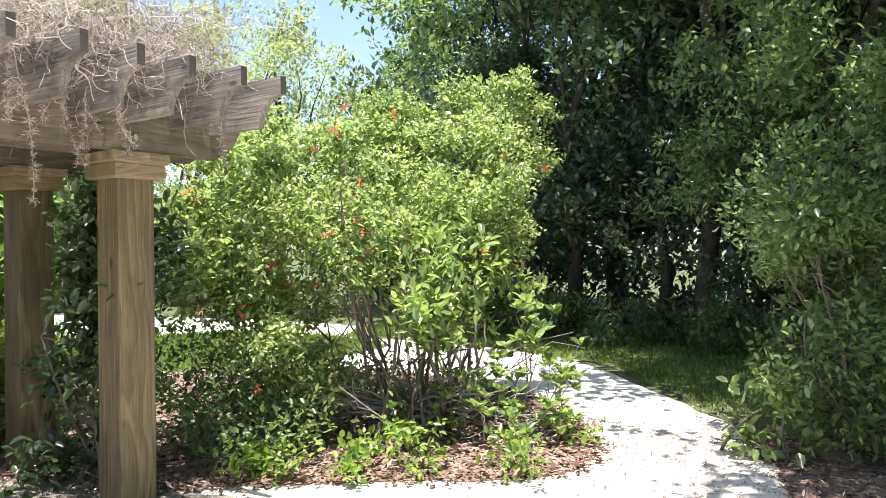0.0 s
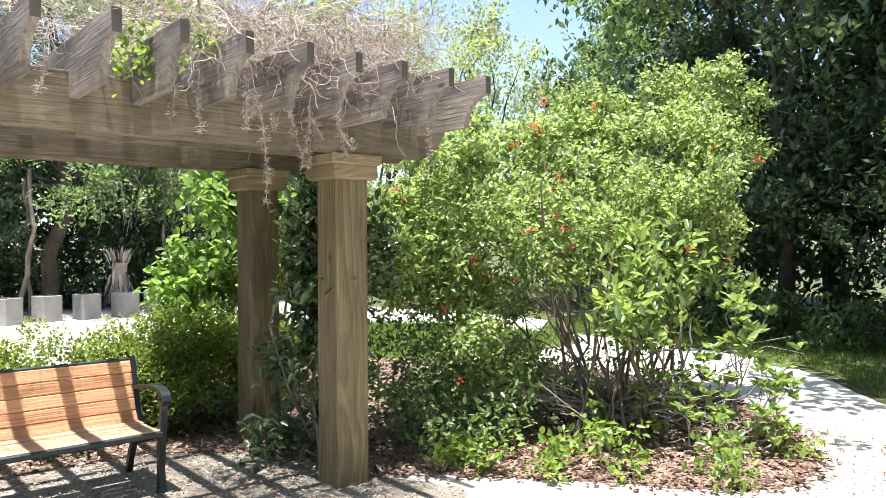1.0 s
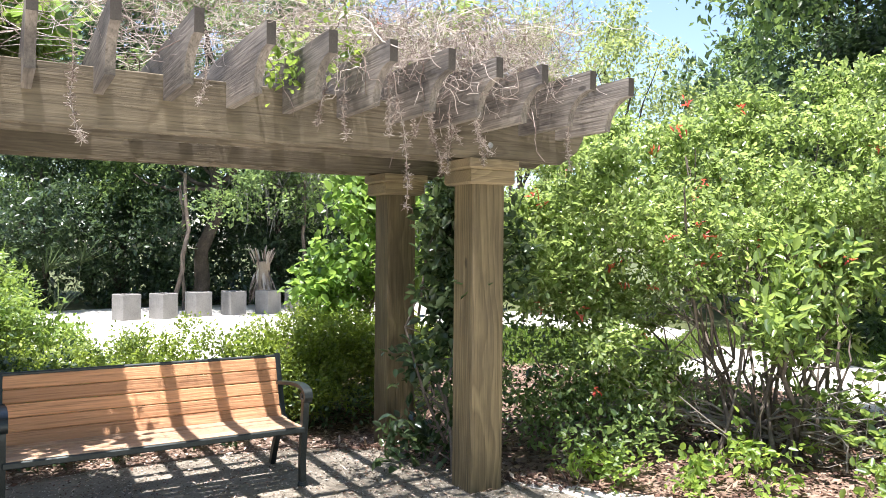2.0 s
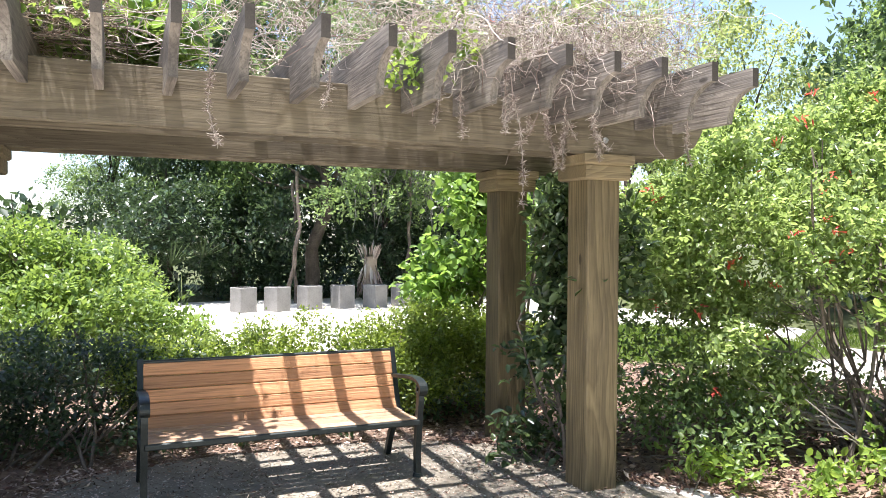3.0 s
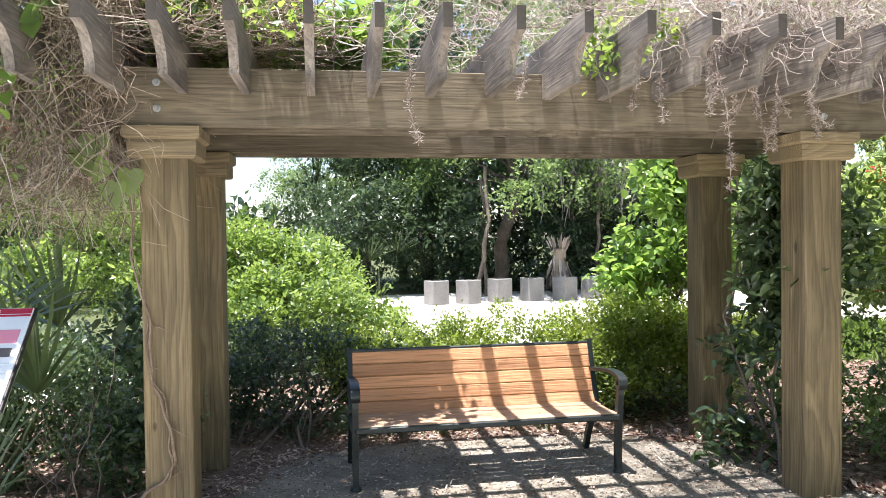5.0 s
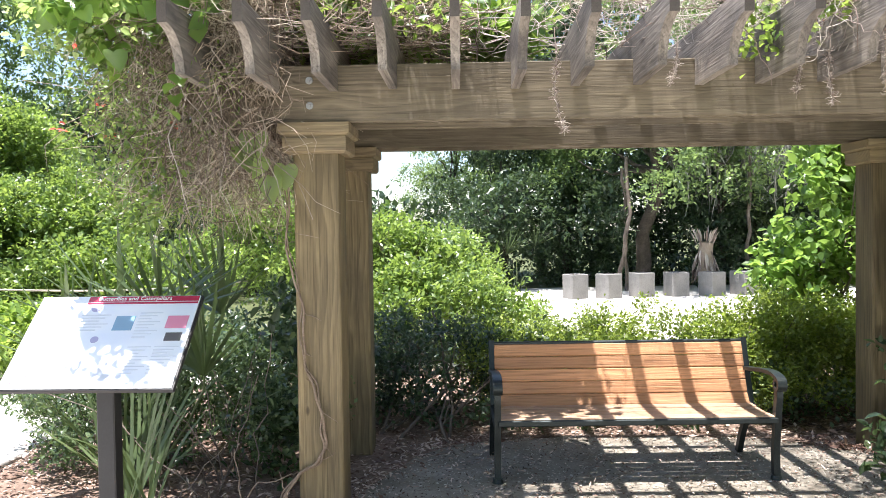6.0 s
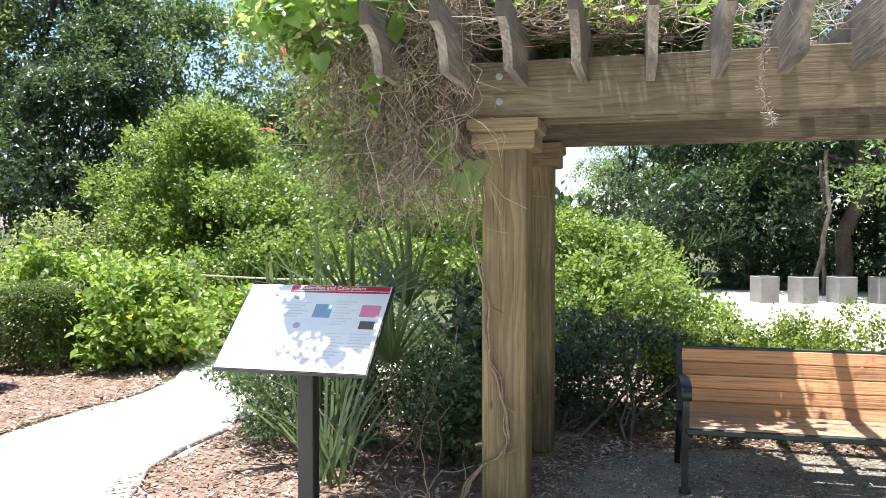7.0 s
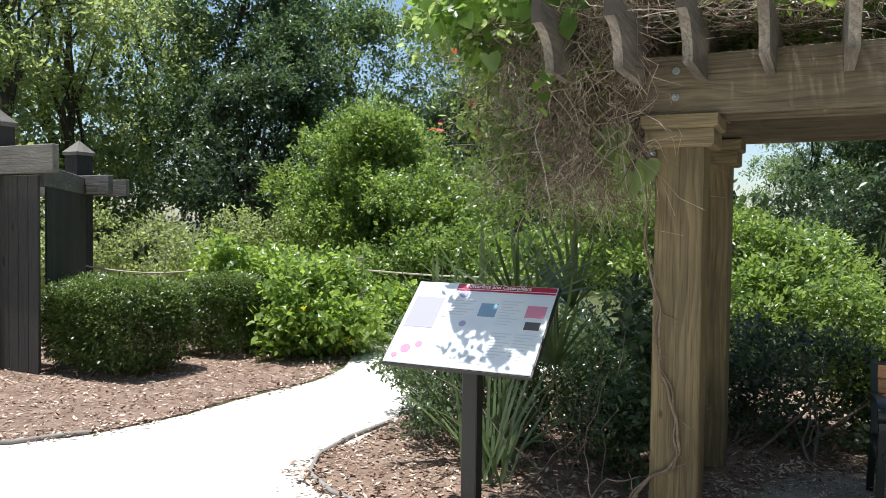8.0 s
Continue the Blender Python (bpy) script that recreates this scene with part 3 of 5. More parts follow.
def rafter_outline():
    """A 2 by 12 with a quarter-round scallop cut under each end and a notch over each beam."""
    top, low = 0.142, -0.142
    tip_f, tip_b = -3.05, -5.885
    heel_f, heel_b = -3.245, -5.69
    mid = (tip_f + tip_b) / 2
    o = [(tip_f, top), (tip_f, top - 0.105)]
    for i in range(1, 10):
        a = math.pi / 2 * i / 10
        o.append((tip_f - (tip_f - heel_f) * math.sin(a), low + (top - 0.105 - low) * math.cos(a)))
    o.append((heel_f, low))
    for e in (FRONT_X, BACK_X):
        for s in (1, -1):
            xa, xb = e + s * 0.134 + 0.022, e + s * 0.134 - 0.022
            o += [(xa, low), (xa, low + 0.135), (xb, low + 0.135), (xb, low)]
    o.append((heel_b, low))
    for i in range(9, 0, -1):
        a = math.pi / 2 * i / 10
        o.append((tip_b + (heel_b - tip_b) * math.sin(a), low + (top - 0.105 - low) * math.cos(a)))
    o += [(tip_b, top - 0.105), (tip_b, top)]
    return [(a - mid, b) for a, b in o], mid


outline, mid = rafter_outline()
rafter_mesh = None
for k in range(COUNT):
    if rafter_mesh is None:
        ob = part("rafter", extruded_bm(outline, "y", 0.042), M_RAFTER, pergola)
        rafter_mesh = ob.data
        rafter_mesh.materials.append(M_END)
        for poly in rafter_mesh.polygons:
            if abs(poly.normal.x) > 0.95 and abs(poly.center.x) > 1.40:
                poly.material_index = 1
    else:
        ob = new("rafter", rafter_mesh)
        ob.parent = pergola
    ob.location = (mid + 0.008 * math.sin(k * 2.3), RAFTER_Y0 - SPACING * k, 2.377 + 0.004 * math.sin(k * 1.7))
    ob.rotation_euler = (radians(0.7 * math.sin(k * 3.1)), 0, radians(0.5 * math.sin(k * 1.9)))

# ---------------- bench ----------------
BENCH_TURN = 1.4
bench = thing("park_bench", "park bench with orange-brown timber slats and dark iron ends", "bench", (-4.375, 2.075, 0.012), BENCH_TURN)
HALF = 0.83
# profile (depth behind the front, height) of the slats from the front of the seat up the back
SEAT = [(0.035, 0.372), (0.125, 0.368), (0.215, 0.367), (0.305, 0.372)]
BACK = [(0.398, 0.402), (0.432, 0.478), (0.457, 0.556), (0.482, 0.634), (0.507, 0.712)]


def slat(v, z, tilt, w, material, thick=0.026):
    bm = box_bm((w, 2 * HALF - 0.03, thick), 0.005)
    ob = part("slat", bm, material, bench)
    ob.location, ob.rotation_euler = (-v, 0, z), (0, radians(tilt), 0)


for v, z in SEAT:
    slat(v, z, -1, 0.086, M_SEAT)
for i, (v, z) in enumerate(BACK):
    slat(v, z, 56 if i == 0 else 72, 0.0785 if i else 0.082, M_SLAT)


def flat_bar(points, width, thick, name, parent, side_y, closed=False, material=M_IRON, label=""):
    """An iron bar bent along (depth, height) points, of a given width across."""
    pts = [Vector((-v, 0, z)) for v, z in points]
    bm = bmesh.new()
    rows = []
    for i, q in enumerate(pts):
        d = (pts[min(i + 1, len(pts) - 1)] - pts[max(i - 1, 0)]).normalized()
        nrm = Vector((-d.z, 0, d.x)) * thick / 2
        rows.append([bm.verts.new(q + nrm * sa + Vector((0, sb * width / 2, 0))) for sa, sb in ((-1, -1), (1, -1), (1, 1), (-1, 1))])
    for a, b in zip(rows, rows[1:]):
        for i in range(4):
            bm.faces.new((a[i], a[(i + 1) % 4], b[(i + 1) % 4], b[i]))
    bm.faces.new(rows[0][::-1])
    bm.faces.new(rows[-1])
    bmesh.ops.recalc_face_normals(bm, faces=bm.faces[:])
    ob = part(name, bm, material, parent, label)
    ob.location = (0, side_y, 0)
    return ob


def curve2(keys, n=18):
    k = np.asarray(keys, float)
    t = np.linspace(0, len(k) - 1, n)
    out = []
    for u in t:
        i = min(int(u), len(k) - 2)
        f = u - i
        p0, p1, p2, p3 = k[max(i - 1, 0)], k[i], k[i + 1], k[min(i + 2, len(k) - 1)]
        out.append(tuple(0.5 * (2 * p1 + (p2 - p0) * f + (2 * p0 - 5 * p1 + 4 * p2 - p3) * f * f + (3 * p1 - p0 - 3 * p2 + p3) * f ** 3)))
    return out


for s in (-1, 1):
    y = s * HALF
    flat_bar(curve2([(0.02, 0.0), (0.03, 0.16), (0.015, 0.30), (0.0, 0.42), (-0.015, 0.52), (0.0, 0.60)]), 0.038, 0.042, "leg", bench, y, label="dark cast-iron front leg")
    flat_bar(curve2([(0.60, 0.0), (0.54, 0.14), (0.45, 0.28), (0.41, 0.37), (0.45, 0.50), (0.51, 0.68), (0.535, 0.775)]), 0.036, 0.040, "leg", bench, y, label="dark cast-iron rear leg and back frame")
    flat_bar(curve2([(-0.005, 0.345), (0.15, 0.338), (0.30, 0.340), (0.42, 0.37)]), 0.036, 0.036, "seat_frame", bench, y)
    # armrest that rolls over into a scroll at the front
    flat_bar(curve2([(0.47, 0.585), (0.34, 0.60), (0.18, 0.622), (0.04, 0.628), (-0.045, 0.607), (-0.062, 0.57), (-0.035, 0.545), (-0.008, 0.56), (-0.012, 0.585)], 40), 0.055, 0.022, "armrest", bench, y, label="scrolled dark iron armrest")
    bm = bmesh.new()
    bmesh.ops.create_cone(bm, cap_ends=True, segments=12, radius1=0.035, radius2=0.028, depth=0.025)
    ob = part("foot", bm, M_IRON, bench)
    ob.location = (-0.02, y, 0.0125)
for v, z, w, th, nm in ((-0.014, 0.360, 0.022, 0.036, "front_rail"), (0.526, 0.758, 0.024, 0.022, "top_rail"), (0.33, 0.335, 0.03, 0.02, "brace")):
    bm = box_bm((w, 2 * HALF, th), 0.006)
    ob = part(nm, bm, M_IRON, bench, "dark iron rail")
    ob.location = (-v, 0, z)

# ---------------- sign ----------------
sign = thing("interpretive_sign", "tilted white garden sign with red heading band on dark post", "sign", (-3.40, -0.645, 0.0))
bm = box_bm((0.085, 0.085, 0.86), 0.006, (-0.03, 0, 0.43))
part("post", bm, M_STEEL, sign, "dark grey square steel post")
M_PANEL, _t, _b = shader("sign_face", 0.16, 0, 0.5)
_n = node(_t, "ShaderNodeTexNoise", Scale=3.0, Detail=3.0)
_r = ramp(_t, [(0.3, (0.70, 0.75, 0.80)), (0.65, (0.82, 0.83, 0.83))])
_t.links.new(_n.outputs[0], _r.inputs[0])
_t.links.new(_r.outputs[0], _b.inputs["Base Color"])


def ink(name, colour, rough=0.2):
    m, _, b = shader(name, rough)
    b.inputs["Base Color"].default_value = (*colour, 1)
    return m


M_RED, M_PINK, M_GREYINK, M_BLUEINK, M_DARKINK, M_LILAC, M_WHITEINK = (ink("ink_red", (0.42, 0.03, 0.07)), ink("ink_pink", (0.70, 0.26, 0.36)), ink("ink_grey", (0.60, 0.63, 0.66)),
                                                                       ink("ink_blue", (0.18, 0.33, 0.45)), ink("ink_dark", (0.10, 0.09, 0.10)), ink("ink_lilac", (0.38, 0.37, 0.52)), ink("ink_white", (0.85, 0.85, 0.85)))
PW, PH = 0.79, 0.555
tilt = pose(0, 0, 1.025, 0, 42.5, 0)     # the face leans back: its top is away from the path


def panel_piece(name, u0, u1, v0, v1, up, thick, material, parent, label="", bevel=0.0):
    """A flat piece on the sign's face: u along the width, v up the slope, both from 0 to 1."""
    bm = box_bm(((v1 - v0) * PH, (u1 - u0) * PW, thick), bevel, (-((v0 + v1) / 2 - 0.5) * PH, ((u0 + u1) / 2 - 0.5) * PW, up))
    bm.transform(tilt)
    return part(name, bm, material, parent, label)


tray = panel_piece("frame", -0.012, 1.012, -0.016, 1.016, -0.012, 0.022, M_STEEL, sign, "dark metal sign tray", 0.003)
face = panel_piece("panel", 0, 1, 0, 1, 0.002, 0.008, M_PANEL, sign, "glossy white printed sign panel", 0.001)
panel_piece("heading_band", 0.30, 0.995, 0.935, 0.992, 0.0072, 0.0016, M_RED, face, "dark red heading band")
panel_piece("heading_line", 0.30, 0.995, 0.905, 0.925, 0.0072, 0.0016, M_RED, face, "dark red line")
panel_piece("picture", 0.03, 0.24, 0.42, 0.80, 0.0072, 0.0016, M_LILAC, face, "pale lilac printed picture")
panel_piece("picture", 0.52, 0.64, 0.60, 0.76, 0.0072, 0.0016, M_BLUEINK, face, "small blue printed picture")
panel_piece("picture", 0.84, 0.97, 0.62, 0.76, 0.0072, 0.0016, M_PINK, face, "small pink printed picture")
panel_piece("picture", 0.86, 0.96, 0.48, 0.57, 0.0072, 0.0016, M_DARKINK, face, "small dark printed picture")
panel_piece("picture", 0.52, 0.66, 0.06, 0.20, 0.0072, 0.0016, M_GREYINK, face, "small grey printed picture")
for cu, cv, r, m in ((0.37, 0.86, 0.045, M_LILAC), (0.44, 0.50, 0.035, M_LILAC), (0.12, 0.16, 0.05, M_PINK), (0.20, 0.22, 0.035, M_PINK), (0.06, 0.08, 0.03, M_PINK)):
    bm = bmesh.new()
    bmesh.ops.create_cone(bm, cap_ends=True, segments=20, radius1=r * 0.7 * PW, radius2=r * 0.7 * PW, depth=0.0016, matrix=Matrix.Translation((-(cv - 0.5) * PH, (cu - 0.5) * PW, 0.0072)))
    bm.transform(tilt)
    part("spot", bm, m, face)
for col, (u0, u1, v1, rows) in enumerate(((0.66, 0.80, 0.80, 9), (0.82, 0.97, 0.42, 9), (0.66, 0.80, 0.42, 9), (0.30, 0.48, 0.78, 6))):
    for i in range(rows):
        v = v1 - i * 0.034
        panel_piece("text_line", u0, u1 - 0.03 * ((i * 7) % 3), v - 0.008, v, 0.0072, 0.0014, M_GREYINK, face)
text = bpy.data.curves.new("heading", "FONT")
text.body, text.size, text.extrude, text.align_x, text.align_y = "Butterflies and Caterpillars", 0.034, 0.0006, "LEFT", "CENTER"
holder = new("heading_source", text)
heading = bpy.data.meshes.new_from_object(holder.evaluated_get(bpy.context.evaluated_depsgraph_get()))
bpy.data.objects.remove(holder)
heading.name = "heading"
heading.transform(tilt @ pose(-(0.964 - 0.5) * PH, (0.36 - 0.5) * PW, 0.0088, 0, 0, 90))
heading.materials.clear()
finish("heading", heading, M_WHITEINK, face, "white lettering of the heading")

# ---------------- timber gate posts ----------------


def gate_post(x, y, w, h, group):
    ob = thing("gate_post", "dark timber post, darkened for tree shade, with grey pyramid cap", "post", (x, y, 0.0), 0, group)
    part("shaft", box_bm((w, w, h), 0.01, (0, 0, h / 2)), M_GATE_SHADED, ob)
    bm = bmesh.new()
    bmesh.ops.create_cone(bm, cap_ends=True, segments=4, radius1=w * 0.82, radius2=0.008, depth=0.16, matrix=Matrix.Translation((0, 0, h + 0.10)) @ Matrix.Rotation(radians(45), 4, "Z"))
    part("cap", bm, M_GATE_BEAM, ob, "grey weathered pyramid cap")
    part("collar", box_bm((w * 1.14, w * 1.14, 0.05), 0.006, (0, 0, h)), M_GATE_BEAM, ob)
    return ob


gate_post(-4.85, -6.64, 0.27, 2.50, "gate posts")
gate_post(-6.95, -8.05, 0.25, 2.42, "gate posts")
screen = thing("timber_screen", "dark timber screen with grey weathered top beams", "fence", (-4.93, -6.06, 0.0))
for x, y0, y1, z, hh, th in ((0.22, 0.54, -1.6, 2.11, 0.27, 0.07), (-1.87, -1.2, -3.2, 1.99, 0.25, 0.07), (-2.27, -1.35, -3.2, 1.97, 0.22, 0.06)):
    ob = part("beam", box_bm((th, y0 - y1, hh), 0.006), M_GATE_BEAM, screen, "grey weathered top beam")
    ob.location = (x, (y0 + y1) / 2, z)
ob = part("beam", box_bm((0.07, 2.55, 0.22), 0.006), M_GATE_BEAM, screen, "grey weathered top beam")
ob.location, ob.rotation_euler = (-1.0, -0.93, 1.98), (0, 0, radians(132.5))
for i in range(8):
    ob = part("board", box_bm((0.03, 0.145, 1.95), 0.004, (0, 0, 0.99)), M_GATE_SHADED, screen)
    ob.location = (0.13, 0.10 - 0.15 * i, 0)
for i in range(18):
    t = (i + 0.5) / 18
    ob = part("board", box_bm((0.02, 0.135, 1.5), 0.003, (0, 0, 1.12)), M_GATE_SHADED, screen)
    ob.location, ob.rotation_euler = (-0.2 - 1.7 * t, -0.18 - 1.55 * t, 0), (0, 0, radians(132.5))

# ---------------- rope fence ----------------
rope_posts = [(-7.4, -5.9), (-8.0, -4.24), (-10.2, -1.2), (-6.8, -8.0)]
stake = None
for x, y in rope_posts:
    if stake is None:
        stake = tagged(part("fence_post", box_bm((0.08, 0.08, 1.11), 0.01, (0, 0, 0.555)), M_STAKE), "short pale timber post of a rope fence", "post", "rope fence posts")
        stake.location = (x, y, 0)
    else:
        copy_thing(stake, pose(x, y, 0))
order = [rope_posts[3], rope_posts[0], rope_posts[1], rope_posts[2]]
for a, b in zip(order, order[1:]):
    t = np.linspace(0, 1, 16)
    pth = np.stack([a[0] + (b[0] - a[0]) * t, a[1] + (b[1] - a[1]) * t, 0.95 - 0.10 * np.sin(np.pi * t)], axis=1)
    tagged(finish("rope", mesh_of("rope", *tubes(pth[None], 0.012, 0.012, 6)), M_ROPE), "sagging pale rope between short fence posts", "rope", "ropes")

# ---------------- planters ----------------


def planter():
    bm = bmesh.new()
    w, h, th = 0.205, 0.53, 0.04
    outer = [(-w, -w), (w, -w), (w, w), (-w, w)]
    inner = [(-w + th, -w + th), (w - th, -w + th), (w - th, w - th), (-w + th, w - th)]
    a = [bm.verts.new((x, y, 0)) for x, y in outer]
    b = [bm.verts.new((x, y, h)) for x, y in outer]
    c = [bm.verts.new((x, y, h)) for x, y in inner]
    d = [bm.verts.new((x, y, h - 0.08)) for x, y in inner]
    for lo, hi in ((a, b), (b, c), (c, d)):
        for i in range(4):
            bm.faces.new((lo[i], lo[(i + 1) % 4], hi[(i + 1) % 4], hi[i]))
    bmesh.ops.bevel(bm, geom=[e for e in bm.edges if all(v in a + b for v in e.verts)], offset=0.012, segments=1, affect="EDGES")
    bmesh.ops.recalc_face_normals(bm, faces=bm.faces[:])
    ob = thing("planter", "square grey concrete planter box filled with dark soil", "planter", group="planters")
    part("box", bm, M_CONCRETE, ob)
    part("soil", box_bm((0.32, 0.32, 0.04), 0.0, (0, 0, 0.43)), M_MULCH, ob, "dark soil")
    return ob


first = planter()
first.matrix_basis = pose(-16.4, 3.47, 0.0, 0, 0, 24)
for i in range(1, 8):
    copy_thing(first, pose(-16.4 - 0.10 * i + 0.1 * math.sin(i * 2.0), 3.42 + 0.77 * i, 0.0, 0, 0, 24 + 9 * math.sin(i * 1.7)))

# ---------------- shrubs and trees ----------------


def shrub(name, label, category, blobs, twigs, per, length, width, leaf, spread=0.10, shell=0.5, stems=10, base=None, fine=False, droop=0.0, stem_r=0.014, group="", up=1.0, rootspread=0.12, clumps=11, core=0):
    """A shrub: a crown of leaves on lumps, and crooked stems that reach into it from the ground."""
    ob = thing(name, label, category, group=group)
    b = np.asarray(blobs, float)
    finish("crown", mesh_of("crown", *foliage(blobs, twigs, per, length, width, spread, shell, droop, fine, up=up, clumps=clumps)), leaf, ob)
    if core:
        inner = b * np.array([1, 1, 1, 0.78, 0.78, 0.78])
        finish("inner_crown", mesh_of("inner_crown", *foliage(inner, core, 7, length * 1.35, width * 1.5, spread, 0.1, droop, False, up=up, clumps=0)), leaf, ob)
    if stems:
        base = np.array(base if base is not None else (b[:, 0].mean(), b[:, 1].mean()))
        for i in range(stems):
            ends = in_blobs(blobs, 60, 0.5)[0]
            root = np.array([*(base + RNG.normal(size=2) * rootspread), 0.0])
            near = ends[np.argsort(np.linalg.norm(ends[:, :2] - root[:2], axis=1) + 0.6 * RNG.random(60))]
            main = limb(root, near[RNG.integers(0, 25)], 0.07, 8)
            paths = [main]
            for _ in range(4):
                k = RNG.integers(3, 7)
                tgt = near[np.argmin(np.linalg.norm(near - main[k], axis=1) + 0.5 * RNG.random(60))]
                paths.append(limb(main[k], tgt, 0.08, 8))
            r = np.array([stem_r] + [stem_r * 0.45] * 4)
            finish("stem", mesh_of("stem", *tubes(np.stack(paths), r, r * 0.3, 5)), M_STEM, ob)
    return ob


def flowers(n, blobs, colour, name, label, size=0.045, shell=0.95):
    """Loose clusters of small trumpet flowers."""
    c, d = in_blobs(blobs, n, shell)
    pp, aa = [], []
    for i in range(n):
        m = RNG.integers(4, 9)
        pp.append(c[i] + d[i] * 0.05 + RNG.normal(size=(m, 3)) * 0.018)
        aa.append(d[i] + RNG.normal(size=(m, 3)) * 0.7)
    pp, aa = np.concatenate(pp), np.concatenate(aa)
    return stuff(name, blades(pp, aa, size * (0.7 + 0.6 * RNG.random(len(pp))), 0.016, 0.3, True), colour, label, "flowers")


def tree(name, label, height, spread, leaf, leaves, size, trunk_r, clear=0.35, lumps=26, squash=0.75, limbs=9):
    """A broad tree: leaning trunk, limbs and a crown of many uneven lumps of leaves."""
    ob = thing(name, label, "tree")
    top = np.array([RNG.normal() * 0.3, RNG.normal() * 0.3, height * 0.8])
    tr = limb((0, 0, -0.05), top, 0.04, 10)
    finish("trunk", mesh_of("trunk", *tubes(tr[None], trunk_r, trunk_r * 0.25, 10)), M_BARK, ob)
    blobs, ends = [], []
    for i in range(lumps):
        a, f = RNG.random() * 2 * np.pi, RNG.random()
        z = height * (clear + (0.97 - clear) * f)
        r = spread * (0.25 + 0.75 * RNG.random()) * math.sqrt(max(0.1, 1 - abs(2 * f - 0.75) ** 2 * 0.75))
        s = spread * (0.20 + 0.20 * RNG.random())
        blobs.append((r * math.cos(a), r * math.sin(a), z, s, s, s * squash))
        ends.append((r * math.cos(a), r * math.sin(a), z))
    for e in ends[:limbs]:
        k = int(RNG.integers(3, 8))
        finish("limb", mesh_of("limb", *tubes(limb(tr[k], e, 0.10, 8)[None], trunk_r * 0.32, trunk_r * 0.06, 6)), M_BARK, ob)
    finish("crown", mesh_of("crown", *foliage(blobs, leaves // 7, 7, size, size * 0.5, size * 1.3, 0.25, 0.1)), leaf, ob)
    return ob


RNG = np.random.default_rng(21)
# trees: four kinds, repeated round the place
oak = tree("oak_tree", "tall dense dark green broadleaf tree at the wood's edge", 10.0, 3.6, L_DARK, 30000, 0.155, 0.24, 0.22, 34)
laurel_oak = tree("oak_tree", "tall mid-green broadleaf tree with gaps of sky", 9.5, 3.2, L_TREE, 27000, 0.13, 0.22, 0.28, 30)
airy = tree("light_tree", "slender pale olive-green tree with open crown", 8.5, 2.5, L_AIRY, 12500, 0.115, 0.14, 0.25, 34)
canopy = tree("canopy_tree", "tall spreading tree whose leafy crown shades the lawn", 12.0, 4.4, L_TREE, 12000, 0.21, 0.17, 0.46, 30)
low_tree = tree("understory_tree", "low dark understory tree with dense leaves to the ground", 5.2, 2.6, L_DEEP_SHADE, 14500, 0.13, 0.12, 0.08, 26)


def grove(first, rows):
    for i, (x, y, turn, s) in enumerate(rows):
        m = pose(x, y, 0, 0, 0, turn) @ Matrix.Diagonal((s, s, s, 1))
        if i == 0:
            first.matrix_basis = m
        else:
            copy_thing(first, m)


# first two oaks: never in view, added to block sky light
grove(oak, [(6.5, 14.0, 0, 1.0), (12.5, -3.0, 80, 1.0), (-5.8, 15.8, 0, 1.0), (-2.0, 14.6, 70, 0.95), (1.3, 12.6, 140, 0.9), (-22.5, 4.0, 30, 0.95), (-16.5, -13.0, 200, 0.95), (-15.6, -11.4, 90, 0.64), (-23.0, 9.5, 250, 0.95), (-9.5, 17.5, 100, 1.0), (2.4, 6.5, 240, 0.66)])
# last two canopy trees: unseen, added behind the camera to deepen the shade
grove(canopy, [(-0.5, 11.6, 0, 1.0), (-3.1, 13.0, 200, 1.0), (-6.0, 13.8, 120, 0.9), (1.7, 6.6, 60, 0.75), (9.5, 0.5, 20, 1.0), (9.0, -8.0, 200, 1.0)])
grove(laurel_oak, [(-18.7, 5.4, 0, 0.92), (-24.0, 3.5, 60, 0.85), (-25.0, 0.6, 10, 0.7), (-13.5, 19.5, 200, 0.95), (-1.0, 10.6, 300, 0.75), (-23.0, 13.5, 20, 0.95), (-18.2, -11.0, 310, 0.95), (-15.5, -16.5, 30, 1.05), (-22.0, -9.0, 140, 1.0)])
grove(airy, [(-10.3, -14.6, 0, 1.05), (-12.0, -15.0, 120, 1.0), (-18.5, 15.0, 200, 0.95), (-13.2, 13.5, 60, 0.8), (-21.0, 17.5, 0, 1.1), (-22, -5.5, 90, 0.8), (-13.2, -17.5, 45, 1.2), (-9.2, -16.5, 270, 1.1), (-11.0, -19.0, 10, 1.3)])
grove(low_tree, [(-4.2, 14.0, 0, 1.0), (-1.2, 13.0, 60, 0.9), (-7.5, 14.6, 120, 1.0), (-20.5, 2.2, 90, 0.8), (-21.0, 8.2, 10, 0.85), (-21.5, 11.5, 150, 0.9),
                 (-18.0, -4.0, 70, 0.85), (-17.5, -7.0, 130, 0.9), (-14.0, -11.0, 200, 0.9), (-10.8, 16.2, 20, 0.9)])

RNG = np.random.default_rng(22)
# understory foliage at the feet of the woods
wall = [(-7.8 + 1.1 * i, 13.2 - 0.12 * i + RNG.normal() * 0.3, 0.25, 0.75, 0.6, 0.45) for i in range(9)]
stuff("undergrowth", foliage(wall, 2600, 7, 0.10, 0.05, 0.12, 0.4), L_TREE, "low leafy undergrowth along the edge of the wood", "undergrowth")
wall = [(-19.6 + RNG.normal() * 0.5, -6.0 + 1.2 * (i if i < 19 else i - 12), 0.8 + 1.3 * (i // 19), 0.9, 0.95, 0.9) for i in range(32)]
